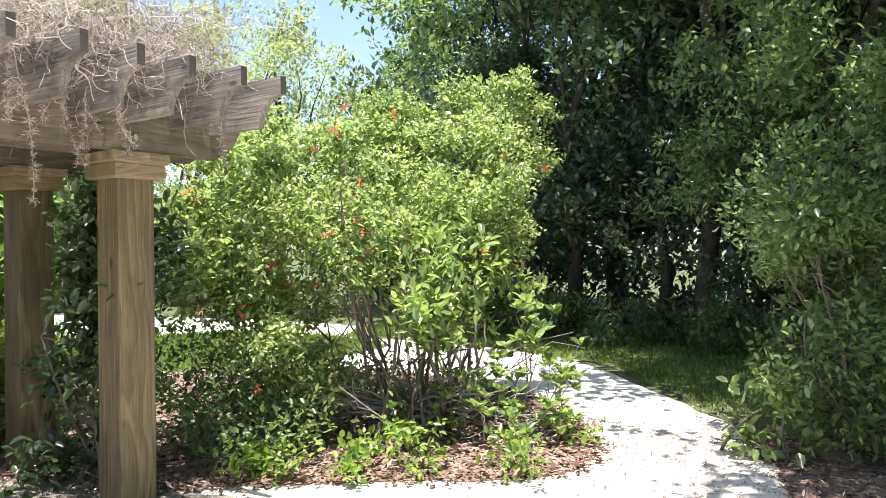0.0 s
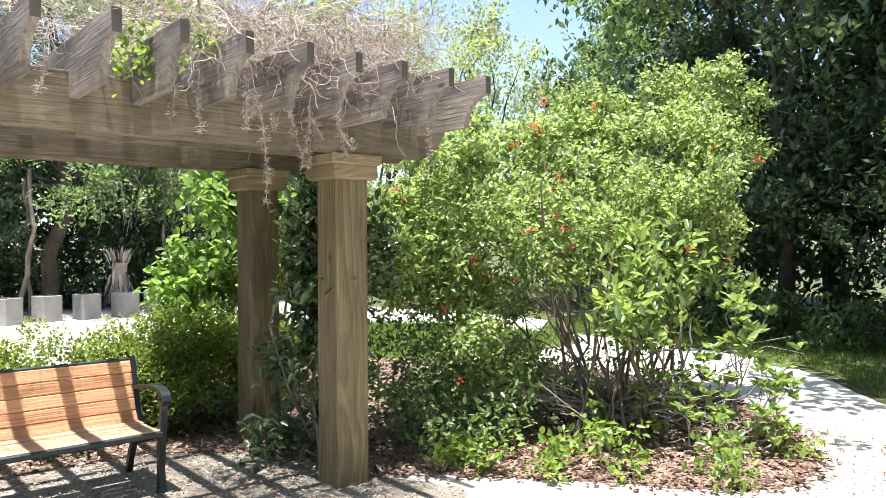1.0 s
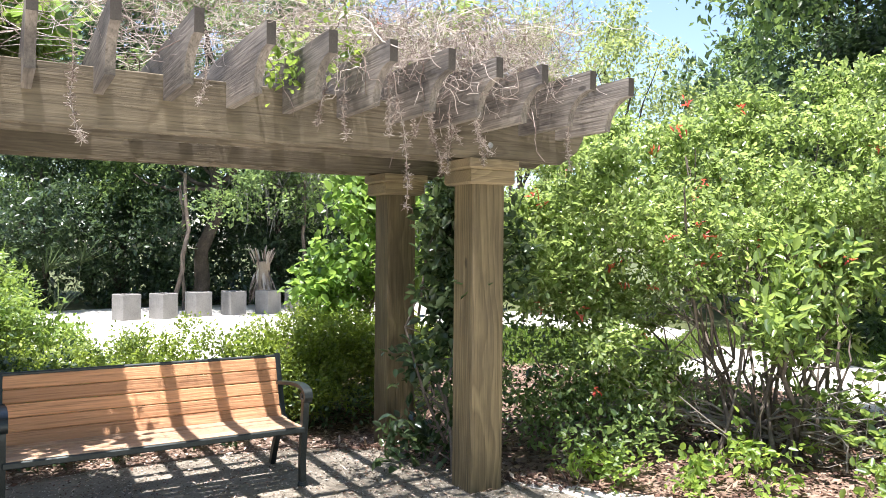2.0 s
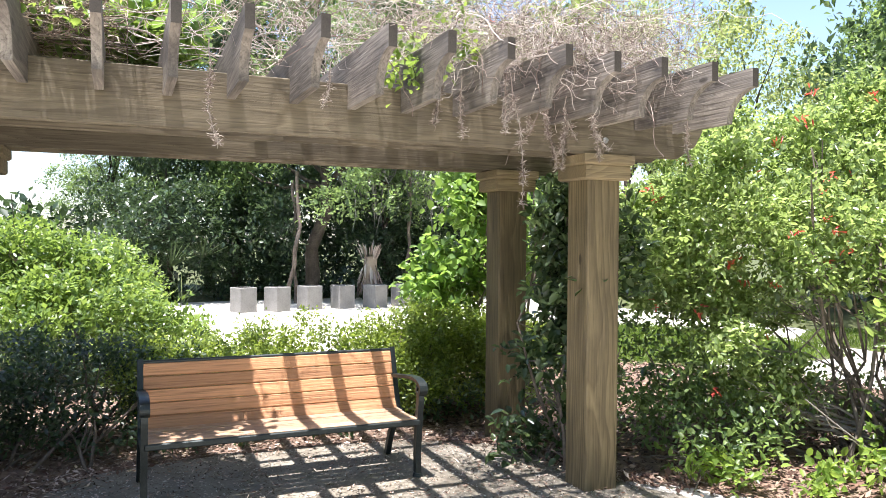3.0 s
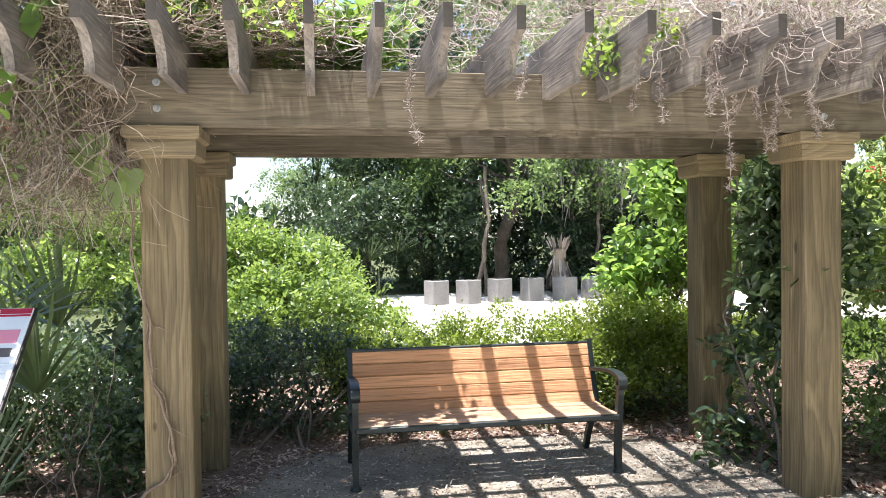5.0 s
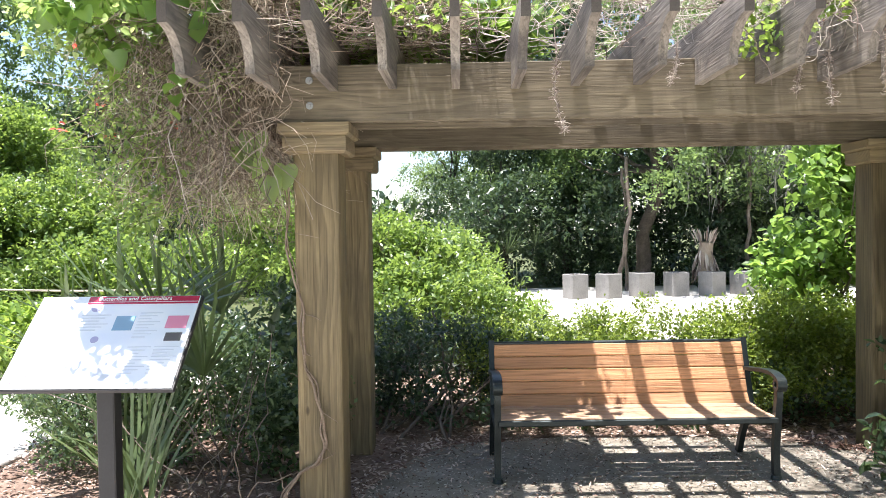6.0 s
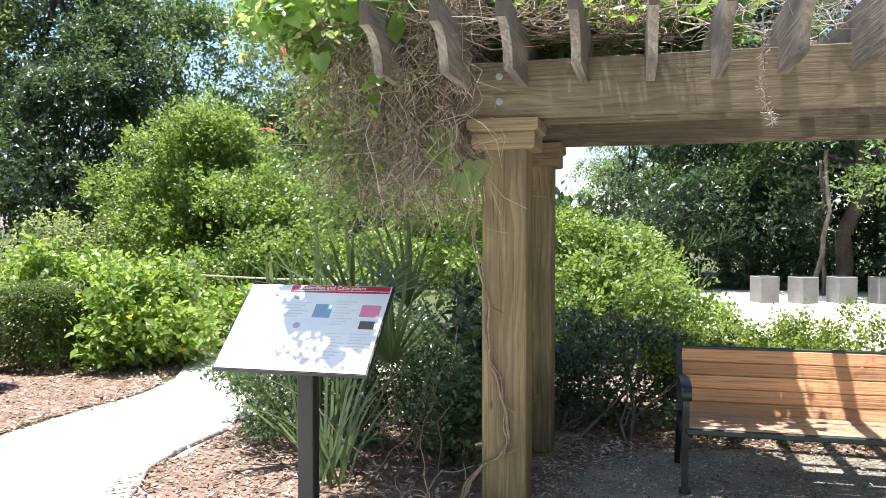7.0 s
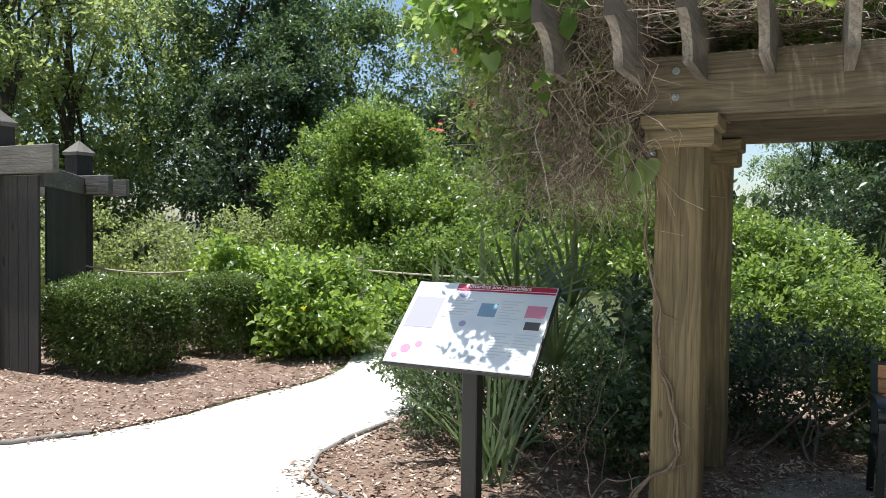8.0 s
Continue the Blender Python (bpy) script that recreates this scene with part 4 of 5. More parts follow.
stuff("undergrowth", foliage(wall, 4000, 7, 0.15, 0.075, 0.14, 0.4), L_DEEP_SHADE, "dark leafy undergrowth behind the planters", "undergrowth")

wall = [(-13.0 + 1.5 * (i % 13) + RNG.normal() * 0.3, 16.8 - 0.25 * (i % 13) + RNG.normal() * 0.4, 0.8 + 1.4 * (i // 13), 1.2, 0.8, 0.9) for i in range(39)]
stuff("undergrowth", foliage(wall, 2500, 7, 0.18, 0.095, 0.2, 0.4), L_DEEP_SHADE, "dark thicket inside the wood", "undergrowth")
wall = [(-20.0 + 1.5 * (i % 10) + RNG.normal() * 0.4, -13.5 - 0.4 * (i % 10) - 1.2 * (i // 10), 0.9 + 1.5 * (i // 10), 1.2, 0.9, 1.0) for i in range(20)]
stuff("undergrowth", foliage(wall, 4600, 7, 0.13, 0.07, 0.18, 0.4), L_TREE, "leafy thicket beyond the garden", "undergrowth")

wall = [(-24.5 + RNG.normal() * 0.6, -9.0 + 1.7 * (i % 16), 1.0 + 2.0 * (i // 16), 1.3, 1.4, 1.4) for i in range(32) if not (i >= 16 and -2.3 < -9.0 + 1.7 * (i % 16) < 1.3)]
stuff("undergrowth", foliage(wall, 2300, 7, 0.30, 0.18, 0.32, 0.4), L_DEEP_SHADE, "dark woodland depth behind the planters", "undergrowth")
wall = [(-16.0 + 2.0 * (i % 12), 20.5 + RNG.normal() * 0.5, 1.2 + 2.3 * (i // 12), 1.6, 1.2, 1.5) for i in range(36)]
stuff("undergrowth", foliage(wall, 2300, 7, 0.32, 0.19, 0.35, 0.4), L_DEEP_SHADE, "dark woodland depth beyond the lawn", "undergrowth")

# hanging moss in the far trees
n = 420
st = np.column_stack([RNG.uniform(-20.5, -18.0, n), RNG.uniform(6.5, 10.0, n), RNG.uniform(3.0, 5.6, n)])
stuff("hanging_moss", tubes(wander(st, np.tile([0, 0, -1.0], (n, 1)), RNG.uniform(0.4, 1.5, n), 7, 0.18), 0.035, 0.006, 3), M_MOSS, "grey moss hanging from the far trees", "moss")

# bare trunks behind the planters
for x, y, r, hgt, lean, lab in ((-18.2, 4.72, 0.055, 3.2, 0.25, "slim bare grey trunk behind the planters"), (-18.3, 4.98, 0.045, 3.0, -0.1, "slim bare grey trunk behind the planters"), (-18.4, 7.9, 0.05, 3.4, 0.1, "slim bare grey trunk behind the planters")):
    tk = limb((x, y, 0), (x, y + lean, hgt), 0.03, 8)
    slim = thing("slim_tree", lab, "tree", group="slim bare trees")
    finish("trunk", mesh_of("trunk", *tubes(tk[None], r, r * 0.8, 8)), M_STEM, slim)
stump = thing("palm_stump", "ragged tan palm stump behind the planters", "stump", (-17.9, 6.72, 0))
finish("stem", mesh_of("stem", *tubes(limb((0, 0, 0), (0.02, 0.03, 1.15), 0.02, 8)[None], 0.15, 0.17, 10)), M_TWIG_RED, stump)
n = 90
ang, zz = RNG.random(n) * 2 * np.pi, RNG.uniform(0.5, 1.2, n)
pp = np.column_stack([0.16 * np.cos(ang), 0.16 * np.sin(ang), zz])
finish("fibre", mesh_of("fibre", *blades(pp, np.column_stack([np.cos(ang) * 0.4, np.sin(ang) * 0.4, np.where(zz > 1.0, 1.0, -1.0)]), RNG.uniform(0.25, 0.5, n), 0.05, 0.1, True)), M_TWIG, stump, "ragged dry tan leaf bases")

RNG = np.random.default_rng(23)
# the big flowering bush beside the pergola
BUSH = [(-4.0, 6.3, 1.75, 0.8, 0.8, 0.5), (-4.3, 5.4, 1.75, 0.6, 0.6, 0.55), (-3.9, 7.3, 2.35, 0.7, 0.75, 0.5), (-3.8, 8.0, 2.9, 0.5, 0.55, 0.4), (-4.6, 6.5, 2.3, 0.7, 0.8, 0.42),
        (-3.7, 8.2, 2.4, 0.35, 0.4, 0.3), (-4.9, 5.2, 1.55, 0.45, 0.45, 0.35), (-4.5, 4.75, 1.3, 0.35, 0.3, 0.3), (-3.7, 5.6, 1.4, 0.34, 0.36, 0.26), (-3.5, 6.9, 1.65, 0.45, 0.5, 0.35),
        (-5.3, 6.0, 1.9, 0.5, 0.6, 0.4), (-4.5, 7.6, 1.9, 0.6, 0.6, 0.45), (-4.2, 5.0, 2.15, 0.35, 0.35, 0.3), (-4.4, 7.0, 2.75, 0.35, 0.4, 0.25), (-3.6, 7.7, 1.65, 0.35, 0.35, 0.3), (-4.15, 4.75, 1.45, 0.32, 0.3, 0.35), (-3.95, 4.95, 0.8, 0.26, 0.24, 0.28), (-4.0, 5.5, 0.5, 0.35, 0.35, 0.2), (-3.2, 7.0, 2.0, 0.3, 0.3, 0.22), (-3.95, 7.5, 3.02, 0.2, 0.22, 0.2), (-4.7, 5.6, 2.55, 0.3, 0.3, 0.22), (-4.2, 5.15, 1.1, 0.38, 0.36, 0.24), (-4.6, 5.9, 1.05, 0.4, 0.45, 0.24), (-4.7, 4.9, 1.75, 0.3, 0.25, 0.25)]
bush = shrub("flowering_bush", "large sunlit bush tangled with coral honeysuckle vine", "bush", BUSH, 7000, 7, 0.046, 0.027, L_BUSH, 0.055, 0.6, 20, (-3.75, 6.35), True, 0.0, 0.018, rootspread=0.25, clumps=30, core=1300)
flowers(70, BUSH, L_PETAL, "red_flowers", "small coral red trumpet flowers on the bush", 0.055)
for i in range(16):
    a = RNG.uniform(-0.5, 0.9) if i % 3 else RNG.uniform(2.2, 3.6)
    root = np.array([-3.75, 6.35, 0.12]) + RNG.normal(size=3) * np.array([0.2, 0.2, 0.06])
    out = RNG.uniform(0.7, 1.5)
    tip = root + np.array([-0.81 * math.cos(a) + 0.45 * math.sin(a), -0.59 * math.cos(a) - 0.3 * math.sin(a), 0]) * out + np.array([0.25, -0.3, RNG.uniform(0.15, 0.75)])
    main = limb(root, tip, 0.10, 9)
    side = [limb(main[k], main[k] + (tip - root) * 0.35 + RNG.normal(size=3) * 0.16, 0.1, 9) for k in (3, 5, 6)]
    r = np.array([0.012, 0.006, 0.005, 0.004])
    for q, rr in zip([main] + side, r):
        finish("branch", mesh_of("branch", *tubes(q[None], rr, rr * 0.35, 5)), M_BRANCH, bush, "bare pale grey branch")
LAUREL = [(-3.35, 6.3, 1.35, 0.5, 0.55, 0.3), (-3.3, 6.9, 1.15, 0.45, 0.5, 0.35), (-3.2, 5.9, 1.0, 0.35, 0.4, 0.3)]
shrub("laurel_shrub", "broad-leaved shrub with glossy upright leaf tufts", "shrub", LAUREL, 260, 9, 0.09, 0.038, L_LAUREL, 0.09, 0.5, 9, (-3.25, 6.25), True, -0.3, 0.02)


def whorled_shrub(label, x, y, tips, size):
    """A sparse shrub: forked bare stems from one root, each twig ending in a rosette of paddle-shaped leaves; tips as (across, away, up)."""
    ob = thing("laurel_sapling", label, "shrub", group="saplings by the path")
    root = np.array([x, y, 0.0])
    for u, w, z in tips:
        tip = root + np.array([0.81 * u - 0.59 * w, 0.59 * u + 0.81 * w, z])
        main = limb(root + RNG.normal(size=3) * np.array([0.04, 0.04, 0]), tip, 0.12, 9)
        forks = [limb(main[k], main[k] + (tip - main[k]) * 0.6 + RNG.normal(size=3) * 0.11, 0.1, 9) for k in (3, 4, 5, 5, 6, 6, 7)]
        r = np.array([0.009] + [0.005] * 7)
        for q, rr in zip([main] + forks, r):
            finish("stem", mesh_of("stem", *tubes(q[None], rr, rr * 0.5, 5)), M_BRANCH, ob)
        ends = np.array([main[-1]] + [f[-1] for f in forks])
        c = np.repeat(ends, 9, axis=0) + RNG.normal(size=(72, 3)) * 0.012
        ang = np.tile(np.arange(9) * 0.7, 8) + RNG.normal(size=72) * 0.3
        ax = np.column_stack([np.cos(ang), np.sin(ang), 0.35 + 0.7 * RNG.random(72)])
        L = size * (0.6 + 0.6 * RNG.random(72))
        finish("leaves", mesh_of("leaves", *blades(c, ax, L, L * 0.5, 0.12, True, 1.0)), L_LAUREL, ob)
    return ob


SAP = "small sunlit shrub with paddle-shaped glossy leaves"
whorled_shrub(SAP, -2.72, 6.62, [(0.0, 0.05, 1.08), (0.42, 0.0, 0.72), (-0.25, 0.1, 0.62), (0.12, -0.1, 0.85), (0.25, -0.1, 0.4)], 0.105)
whorled_shrub(SAP, -2.85, 6.3, [(-0.35, 0.0, 0.35), (0.1, -0.1, 0.3), (-0.1, 0.2, 0.45)], 0.095)
whorled_shrub(SAP, -2.45, 6.35, [(0.05, 0.0, 0.28), (0.25, 0.1, 0.2), (-0.2, 0.0, 0.22)], 0.085)
LOW = [(-4.3, 5.2, 0.35, 0.8, 0.7, 0.4), (-4.9, 4.7, 0.5, 0.6, 0.5, 0.5), (-4.0, 4.75, 0.3, 0.45, 0.45, 0.35), (-4.6, 6.2, 0.28, 0.7, 0.7, 0.28), (-4.4, 7.2, 0.2, 0.7, 0.6, 0.2)]
shrub("low_shrub", "low shaded leafy shrubs under the flowering bush", "shrub", LOW, 1050, 7, 0.05, 0.028, L_TREE, 0.08, 0.4, 18, (-4.4, 5.5), True, clumps=20, rootspread=0.5)
for i in range(16):
    x, y = RNG.uniform(-3.7, -2.05), RNG.uniform(4.55, 6.9)
    if y - 4.3 < (x + 3.4) * 0.8:
        continue
    h = RNG.uniform(0.07, 0.2)
    shrub("seedling", "small bright green leafy seedling in the mulch", "plant", [(x, y, h, 0.09, 0.09, h * 0.6)], 7, 7, 0.055, 0.03, L_HERB, 0.05, 0.4, 0, None, True, 0.0, group="seedlings in the mulch")

# leafy clumps along the front of the bed
for x, y, h, w in ((-2.9, 5.35, 0.28, 0.17), (-2.4, 5.8, 0.2, 0.2), (-3.2, 5.05, 0.16, 0.13), (-3.72, 4.5, 0.22, 0.15), (-3.3, 5.5, 0.24, 0.15)):
    shrub("leafy_clump", "fresh green leafy clump at the front of the bed", "plant", [(x, y, h * 0.6, w, w, h * 0.5), (x + 0.05, y + 0.08, h, w * 0.5, w * 0.5, 0.06)], 17, 6, 0.06, 0.034, L_HERB, 0.055, 0.3, 5, (x, y), True, 0.0, 0.005, "leafy clumps in the bed")

RNG = np.random.default_rng(24)
# climbing vine between the right-hand posts
CLIMB = [(-4.45, 3.95, 0.65, 0.3, 0.2, 0.45), (-4.3, 4.0, 1.3, 0.32, 0.2, 0.5), (-4.35, 4.05, 1.85, 0.3, 0.2, 0.3), (-4.0, 4.22, 1.2, 0.12, 0.12, 0.7), (-4.5, 3.75, 0.12, 0.3, 0.2, 0.1)]
shrub("climbing_vine", "shaded green vine climbing between the pergola posts", "vine", CLIMB, 420, 7, 0.075, 0.045, L_SHADE, 0.09, 0.3, 10, (-4.35, 4.0), True, 0.1)

# dark glossy shrub and low branches on the shaded side of the path
DARKB = [(x - 0.08, y, z, p, q, r) for x, y, z, p, q, r in [(-0.35, 7.6, 1.5, 0.8, 0.8, 0.75), (-0.2, 7.2, 0.7, 0.75, 0.7, 0.6), (-0.75, 8.1, 1.9, 0.6, 0.6, 0.5), (0.3, 7.7, 2.3, 0.8, 0.8, 0.6), (-0.9, 8.3, 1.0, 0.5, 0.5, 0.6), (0.6, 7.0, 1.2, 0.8, 0.7, 0.9), (-0.75, 7.6, 0.45, 0.4, 0.4, 0.4)]]
shrub("dark_shrub", "large dark glossy-leaved shrub in tree shade", "shrub", DARKB, 2900, 8, 0.066, 0.033, L_TREE, 0.10, 0.35, 16, (-0.3, 7.6), True, 0.1, 0.02)
shrub("leafy_seedling", "bright green nettle-like plant at the path edge", "plant", [(-0.95, 6.9, 0.3, 0.22, 0.22, 0.28)], 40, 7, 0.09, 0.05, L_BUSH, 0.06, 0.4, 3, (-0.95, 6.9), True)

RNG = np.random.default_rng(25)
# hedge behind the bench
HEDGE = [(-6.2 + RNG.normal() * 0.12, 1.4 + 0.42 * i, 0.38 + 0.06 * (i > 4) + 0.05 * (i > 5), 0.5, 0.42, 0.355 + 0.025 * i) for i in range(8)]
shrub("hedge", "sunlit small-leaved green hedge behind the bench", "hedge", HEDGE, 7600, 8, 0.033, 0.02, L_HEDGE, 0.06, 0.6, 26, (-6.2, 3.0), False, clumps=16, core=1300)
# shade under the pergola roof is put into this shrub's dark leaf colour
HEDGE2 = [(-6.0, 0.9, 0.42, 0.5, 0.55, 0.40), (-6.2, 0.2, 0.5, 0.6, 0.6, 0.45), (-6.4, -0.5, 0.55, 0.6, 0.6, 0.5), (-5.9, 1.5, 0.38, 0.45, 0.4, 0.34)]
shrub("shaded_shrub", "shaded dark green shrub behind the pergola posts", "shrub", HEDGE2, 1900, 8, 0.042, 0.025, L_DEEP_SHADE, 0.07, 0.4, 30, (-6.1, 0.6), False, clumps=20, rootspread=0.45)
# added row of dark leaves that stands in for the shade under the hedge
HEDGE_SHADE = [(-5.75, 0.6 + 0.45 * i, 0.18, 0.3, 0.32, 0.2) for i in range(8)]
stuff("undergrowth", foliage(HEDGE_SHADE, 500, 7, 0.05, 0.028, 0.07, 0.4), L_DARK, "dark leaves standing in for shade at the foot of the hedge", "undergrowth")
MOUND = [(-9.3, -0.2, 1.2, 0.9, 1.0, 0.8), (-9.0, 0.9, 0.9, 0.8, 0.8, 0.65), (-8.8, 1.45, 0.5, 0.6, 0.6, 0.42), (-9.6, -1.3, 1.5, 0.9, 0.9, 0.8), (-8.2, 0.4, 0.7, 0.6, 0.7, 0.5), (-10.3, 0.4, 0.9, 0.9, 0.9, 0.7)]
shrub("mounded_shrub", "sunlit yellow-green mounded shrub", "shrub", MOUND, 5600, 7, 0.06, 0.032, L_MOUND, 0.08, 0.5, 14, (-9.2, 0.2), False, clumps=18, core=1200)
SAPLING = [(-6.7, 4.35, 1.9, 0.45, 0.4, 0.5), (-6.6, 4.1, 1.35, 0.4, 0.35, 0.35), (-6.8, 4.6, 2.3, 0.4, 0.4, 0.35), (-6.5, 3.85, 1.0, 0.35, 0.3, 0.25), (-6.9, 4.9, 1.6, 0.5, 0.5, 0.6)]
shrub("broadleaf_sapling", "bright green backlit sapling with large leaves", "sapling", SAPLING, 800, 7, 0.085, 0.062, L_BROAD, 0.11, 0.35, 6, (-6.7, 4.5), True, 0.25, 0.02)

RNG = np.random.default_rng(26)
# behind the bed on the left: tall mound, herbs, clipped hedge
BIGMOUND = [(-11.3, -6.2, 2.0, 1.5, 1.5, 1.4), (-11.0, -5.0, 1.5, 1.2, 1.1, 1.1), (-10.5, -4.0, 1.1, 1.0, 1.0, 0.9), (-11.8, -7.4, 1.4, 1.2, 1.2, 1.0), (-10.2, -3.0, 0.8, 0.9, 0.9, 0.75), (-10.0, -5.2, 0.6, 1.0, 1.0, 0.6), (-11.6, -6.0, 3.0, 0.9, 0.9, 0.6)]
shrub("mounded_shrub", "tall rounded vine-covered green shrub mound", "shrub", BIGMOUND, 11000, 7, 0.066, 0.04, L_MOUND, 0.08, 0.6, 10, (-11, -5.5), False, clumps=20, core=2600)
HERB = [(-6.9, -4.3, 0.45, 0.5, 0.55, 0.5), (-7.5, -4.7, 0.6, 0.6, 0.6, 0.55), (-7.6, -5.6, 0.6, 0.7, 0.7, 0.6), (-8.3, -4.9, 0.45, 0.7, 0.6, 0.45), (-8.2, -6.4, 0.6, 0.7, 0.7, 0.55), (-7.3, -3.9, 0.3, 0.5, 0.35, 0.3), (-8.6, -4.1, 0.35, 0.6, 0.45, 0.35)]
shrub("flowering_herbs", "lush bright green leafy perennials in full sun", "plants", HERB, 3600, 7, 0.078, 0.05, L_HERB, 0.10, 0.45, 18, (-7.5, -4.8), False, 0.15, clumps=18, core=700)
flowers(9, HERB, L_YELLOW, "yellow_flowers", "small yellow flowers among the perennials", 0.05)


def clipped(label, cx, cy, sx, sy, lo, hi, twigs):
    """A clipped hedge: leaves all over a rounded box with an uneven skin, stems under it."""
    ob = thing("clipped_hedge", label, "hedge", group="clipped hedges")
    d = unit(RNG.normal(size=(twigs, 3)) + np.array([0, 0, 0.25]))
    s = 1 / (np.abs(d) ** 5).sum(1, keepdims=True) ** 0.2          # a squared-off ball
    half = np.array([sx / 2, sy / 2, (hi - lo) / 2])
    c = np.array([cx, cy, (lo + hi) / 2]) + d * s * half * (0.86 + 0.17 * RNG.random((twigs, 1)))
    p = (c[:, None] + RNG.normal(size=(twigs, 8, 3)) * 0.03).reshape(-1, 3)
    ax = (d[:, None] * np.array([1, 1, 0.45]) + RNG.normal(size=(twigs, 8, 3)) * 0.8).reshape(-1, 3)
    L = 0.038 * (0.6 + 0.7 * RNG.random(len(p)))
    finish("crown", mesh_of("crown", *blades(p, ax, L, L * 0.55, 0.14, False, 2.2)), L_BOX, ob)
    for i in range(7):
        x, y = cx + (RNG.random() - 0.5) * sx * 0.7, cy + (RNG.random() - 0.5) * sy * 0.7
        finish("stem", mesh_of("stem", *tubes(limb((x, y, 0), (x + RNG.normal() * 0.1, y + RNG.normal() * 0.1, lo + 0.3), 0.1, 6)[None], 0.016, 0.008, 5)), M_STEM, ob)
    return ob


clipped("clipped dense box-shaped green hedge on the mulch", -5.35, -5.45, 0.95, 1.35, 0.10, 0.90, 5000)
clipped("clipped dense green hedge further along the bed", -6.75, -5.25, 0.9, 0.85, 0.10, 0.88, 2200)
clipped("clipped green hedge beside the dark timber post", -5.9, -6.5, 0.8, 0.9, 0.10, 0.86, 1700)
GREY = [(-8.8, -8.5, 0.9, 1.0, 1.0, 0.8), (-9.6, -7.6, 1.0, 0.9, 0.9, 0.8), (-8.2, -9.6, 1.0, 0.9, 0.9, 0.8)]
shrub("grey_shrub", "dusty grey-green shrub in sun", "shrub", GREY, 2200, 7, 0.07, 0.035, L_AIRY, 0.10, 0.4, 8, (-9, -8.6), False)

RNG = np.random.default_rng(27)
# planting round the sign and the left-hand post
LOWL = [(-5.3, -1.6, 0.35, 0.5, 0.5, 0.35), (-5.0, -0.9, 0.5, 0.5, 0.5, 0.45), (-4.9, -0.2, 0.45, 0.5, 0.4, 0.42), (-5.6, -2.0, 0.35, 0.4, 0.4, 0.35), (-4.75, -1.55, 0.3, 0.4, 0.4, 0.3)]
shrub("low_shrub", "low dark small-leaved shrub behind the sign", "shrub", LOWL, 3000, 8, 0.038, 0.022, L_SHADE, 0.06, 0.45, 14, (-5.1, -1.1), False)
BACKL = [(-5.6, -0.9, 0.45, 0.4, 0.5, 0.3), (-5.5, -0.2, 0.45, 0.4, 0.4, 0.3), (-5.7, -1.5, 0.4, 0.4, 0.4, 0.25), (-4.55, -0.05, 0.3, 0.3, 0.2, 0.25), (-4.5, 0.0, 0.95, 0.12, 0.12, 0.2)]
tangle = shrub("shaded_shrub", "loose dark vine-covered shrub with bare sticks at the pergola end", "shrub", BACKL, 520, 7, 0.062, 0.038, L_SHADE, 0.09, 0.4, 12, (-5.4, -0.6), True)
for i in range(18):
    root = np.array([RNG.uniform(-4.7, -4.0), RNG.uniform(-0.7, 0.1), 0.0])
    tip = root + np.array([RNG.normal() * 0.2, RNG.normal() * 0.35, RNG.uniform(0.35, 1.0)])
    finish("stick", mesh_of("stick", *tubes(limb(root, tip, 0.06, 8)[None], RNG.uniform(0.003, 0.006), 0.002, 5)), M_STEM, tangle, "thin bare stick")


def strap_plant(x, y, fronds, fans, name_label, low=0.7):
    """A palmetto: arching blades from the ground and stiff fans of blades on tall stalks."""
    ob = thing("palmetto", name_label, "palm", (x, y, 0))
    rays = []
    for s in range(fronds):
        a, e = RNG.random() * 2 * np.pi, RNG.uniform(low, 1.45)
        rays.append((np.array([*(RNG.normal(size=2) * 0.06), 0.0]), a, e, RNG.uniform(0.45, 1.15), 0.009, 0.08))
    for dx, dy, z, facing in fans:
        hub = np.array([dx, dy, z])
        stalk = limb((0, 0, 0), hub, 0.05, 8)
        finish("stalk", mesh_of("stalk", *tubes(stalk[None], 0.010, 0.007, 5)), L_PALM, ob)
        for i in range(22):
            f = (i / 21 - 0.5) * 2
            lean = f * 1.1
            d = np.array([-math.sin(facing) * math.sin(lean), math.cos(facing) * math.sin(lean), math.cos(lean)]) + np.array([0.25 * math.cos(facing), 0.25 * math.sin(facing), 0])
            d = unit(d + RNG.normal(size=3) * 0.05)
            rays.append((hub, math.atan2(d[1], d[0]), math.asin(d[2]), RNG.uniform(0.5, 0.75), 0.017, 0.015))
    for root, a, e, L, w, sag in rays:
        d = np.array([math.cos(a) * math.cos(e), math.sin(a) * math.cos(e), math.sin(e)])
        pth = wander(root[None], d[None], L, 8, 0.04, sag)[0]
        side = unit(np.cross(d, [0.3, 0.1, 1.0]))
        ww = w * np.array([0.6, 1, 1.15, 1.1, 1, 0.8, 0.5, 0.05])
        co = np.concatenate([pth + side * ww[:, None], pth - side * ww[:, None] + np.array([0, 0, 0.004])])
        i = np.arange(7)
        finish("frond", mesh_of("frond", co, np.stack([i, i + 1, i + 9, i + 8], axis=1)), L_PALM, ob)
    return ob


strap_plant(-4.35, -0.95, 34, ((0.05, 0.22, 1.0, 0.1), (-0.35, 0.45, 1.0, -0.3), (0.0, -0.05, 0.92, 0.4), (0.15, 0.5, 0.7, -0.5), (0.1, -0.3, 0.75, 0.6)), "palmetto with stiff dark green fans behind the sign")
strap_plant(-4.0, -0.75, 26, (), "upright strap-leaved clump at the sign's foot", 1.12)
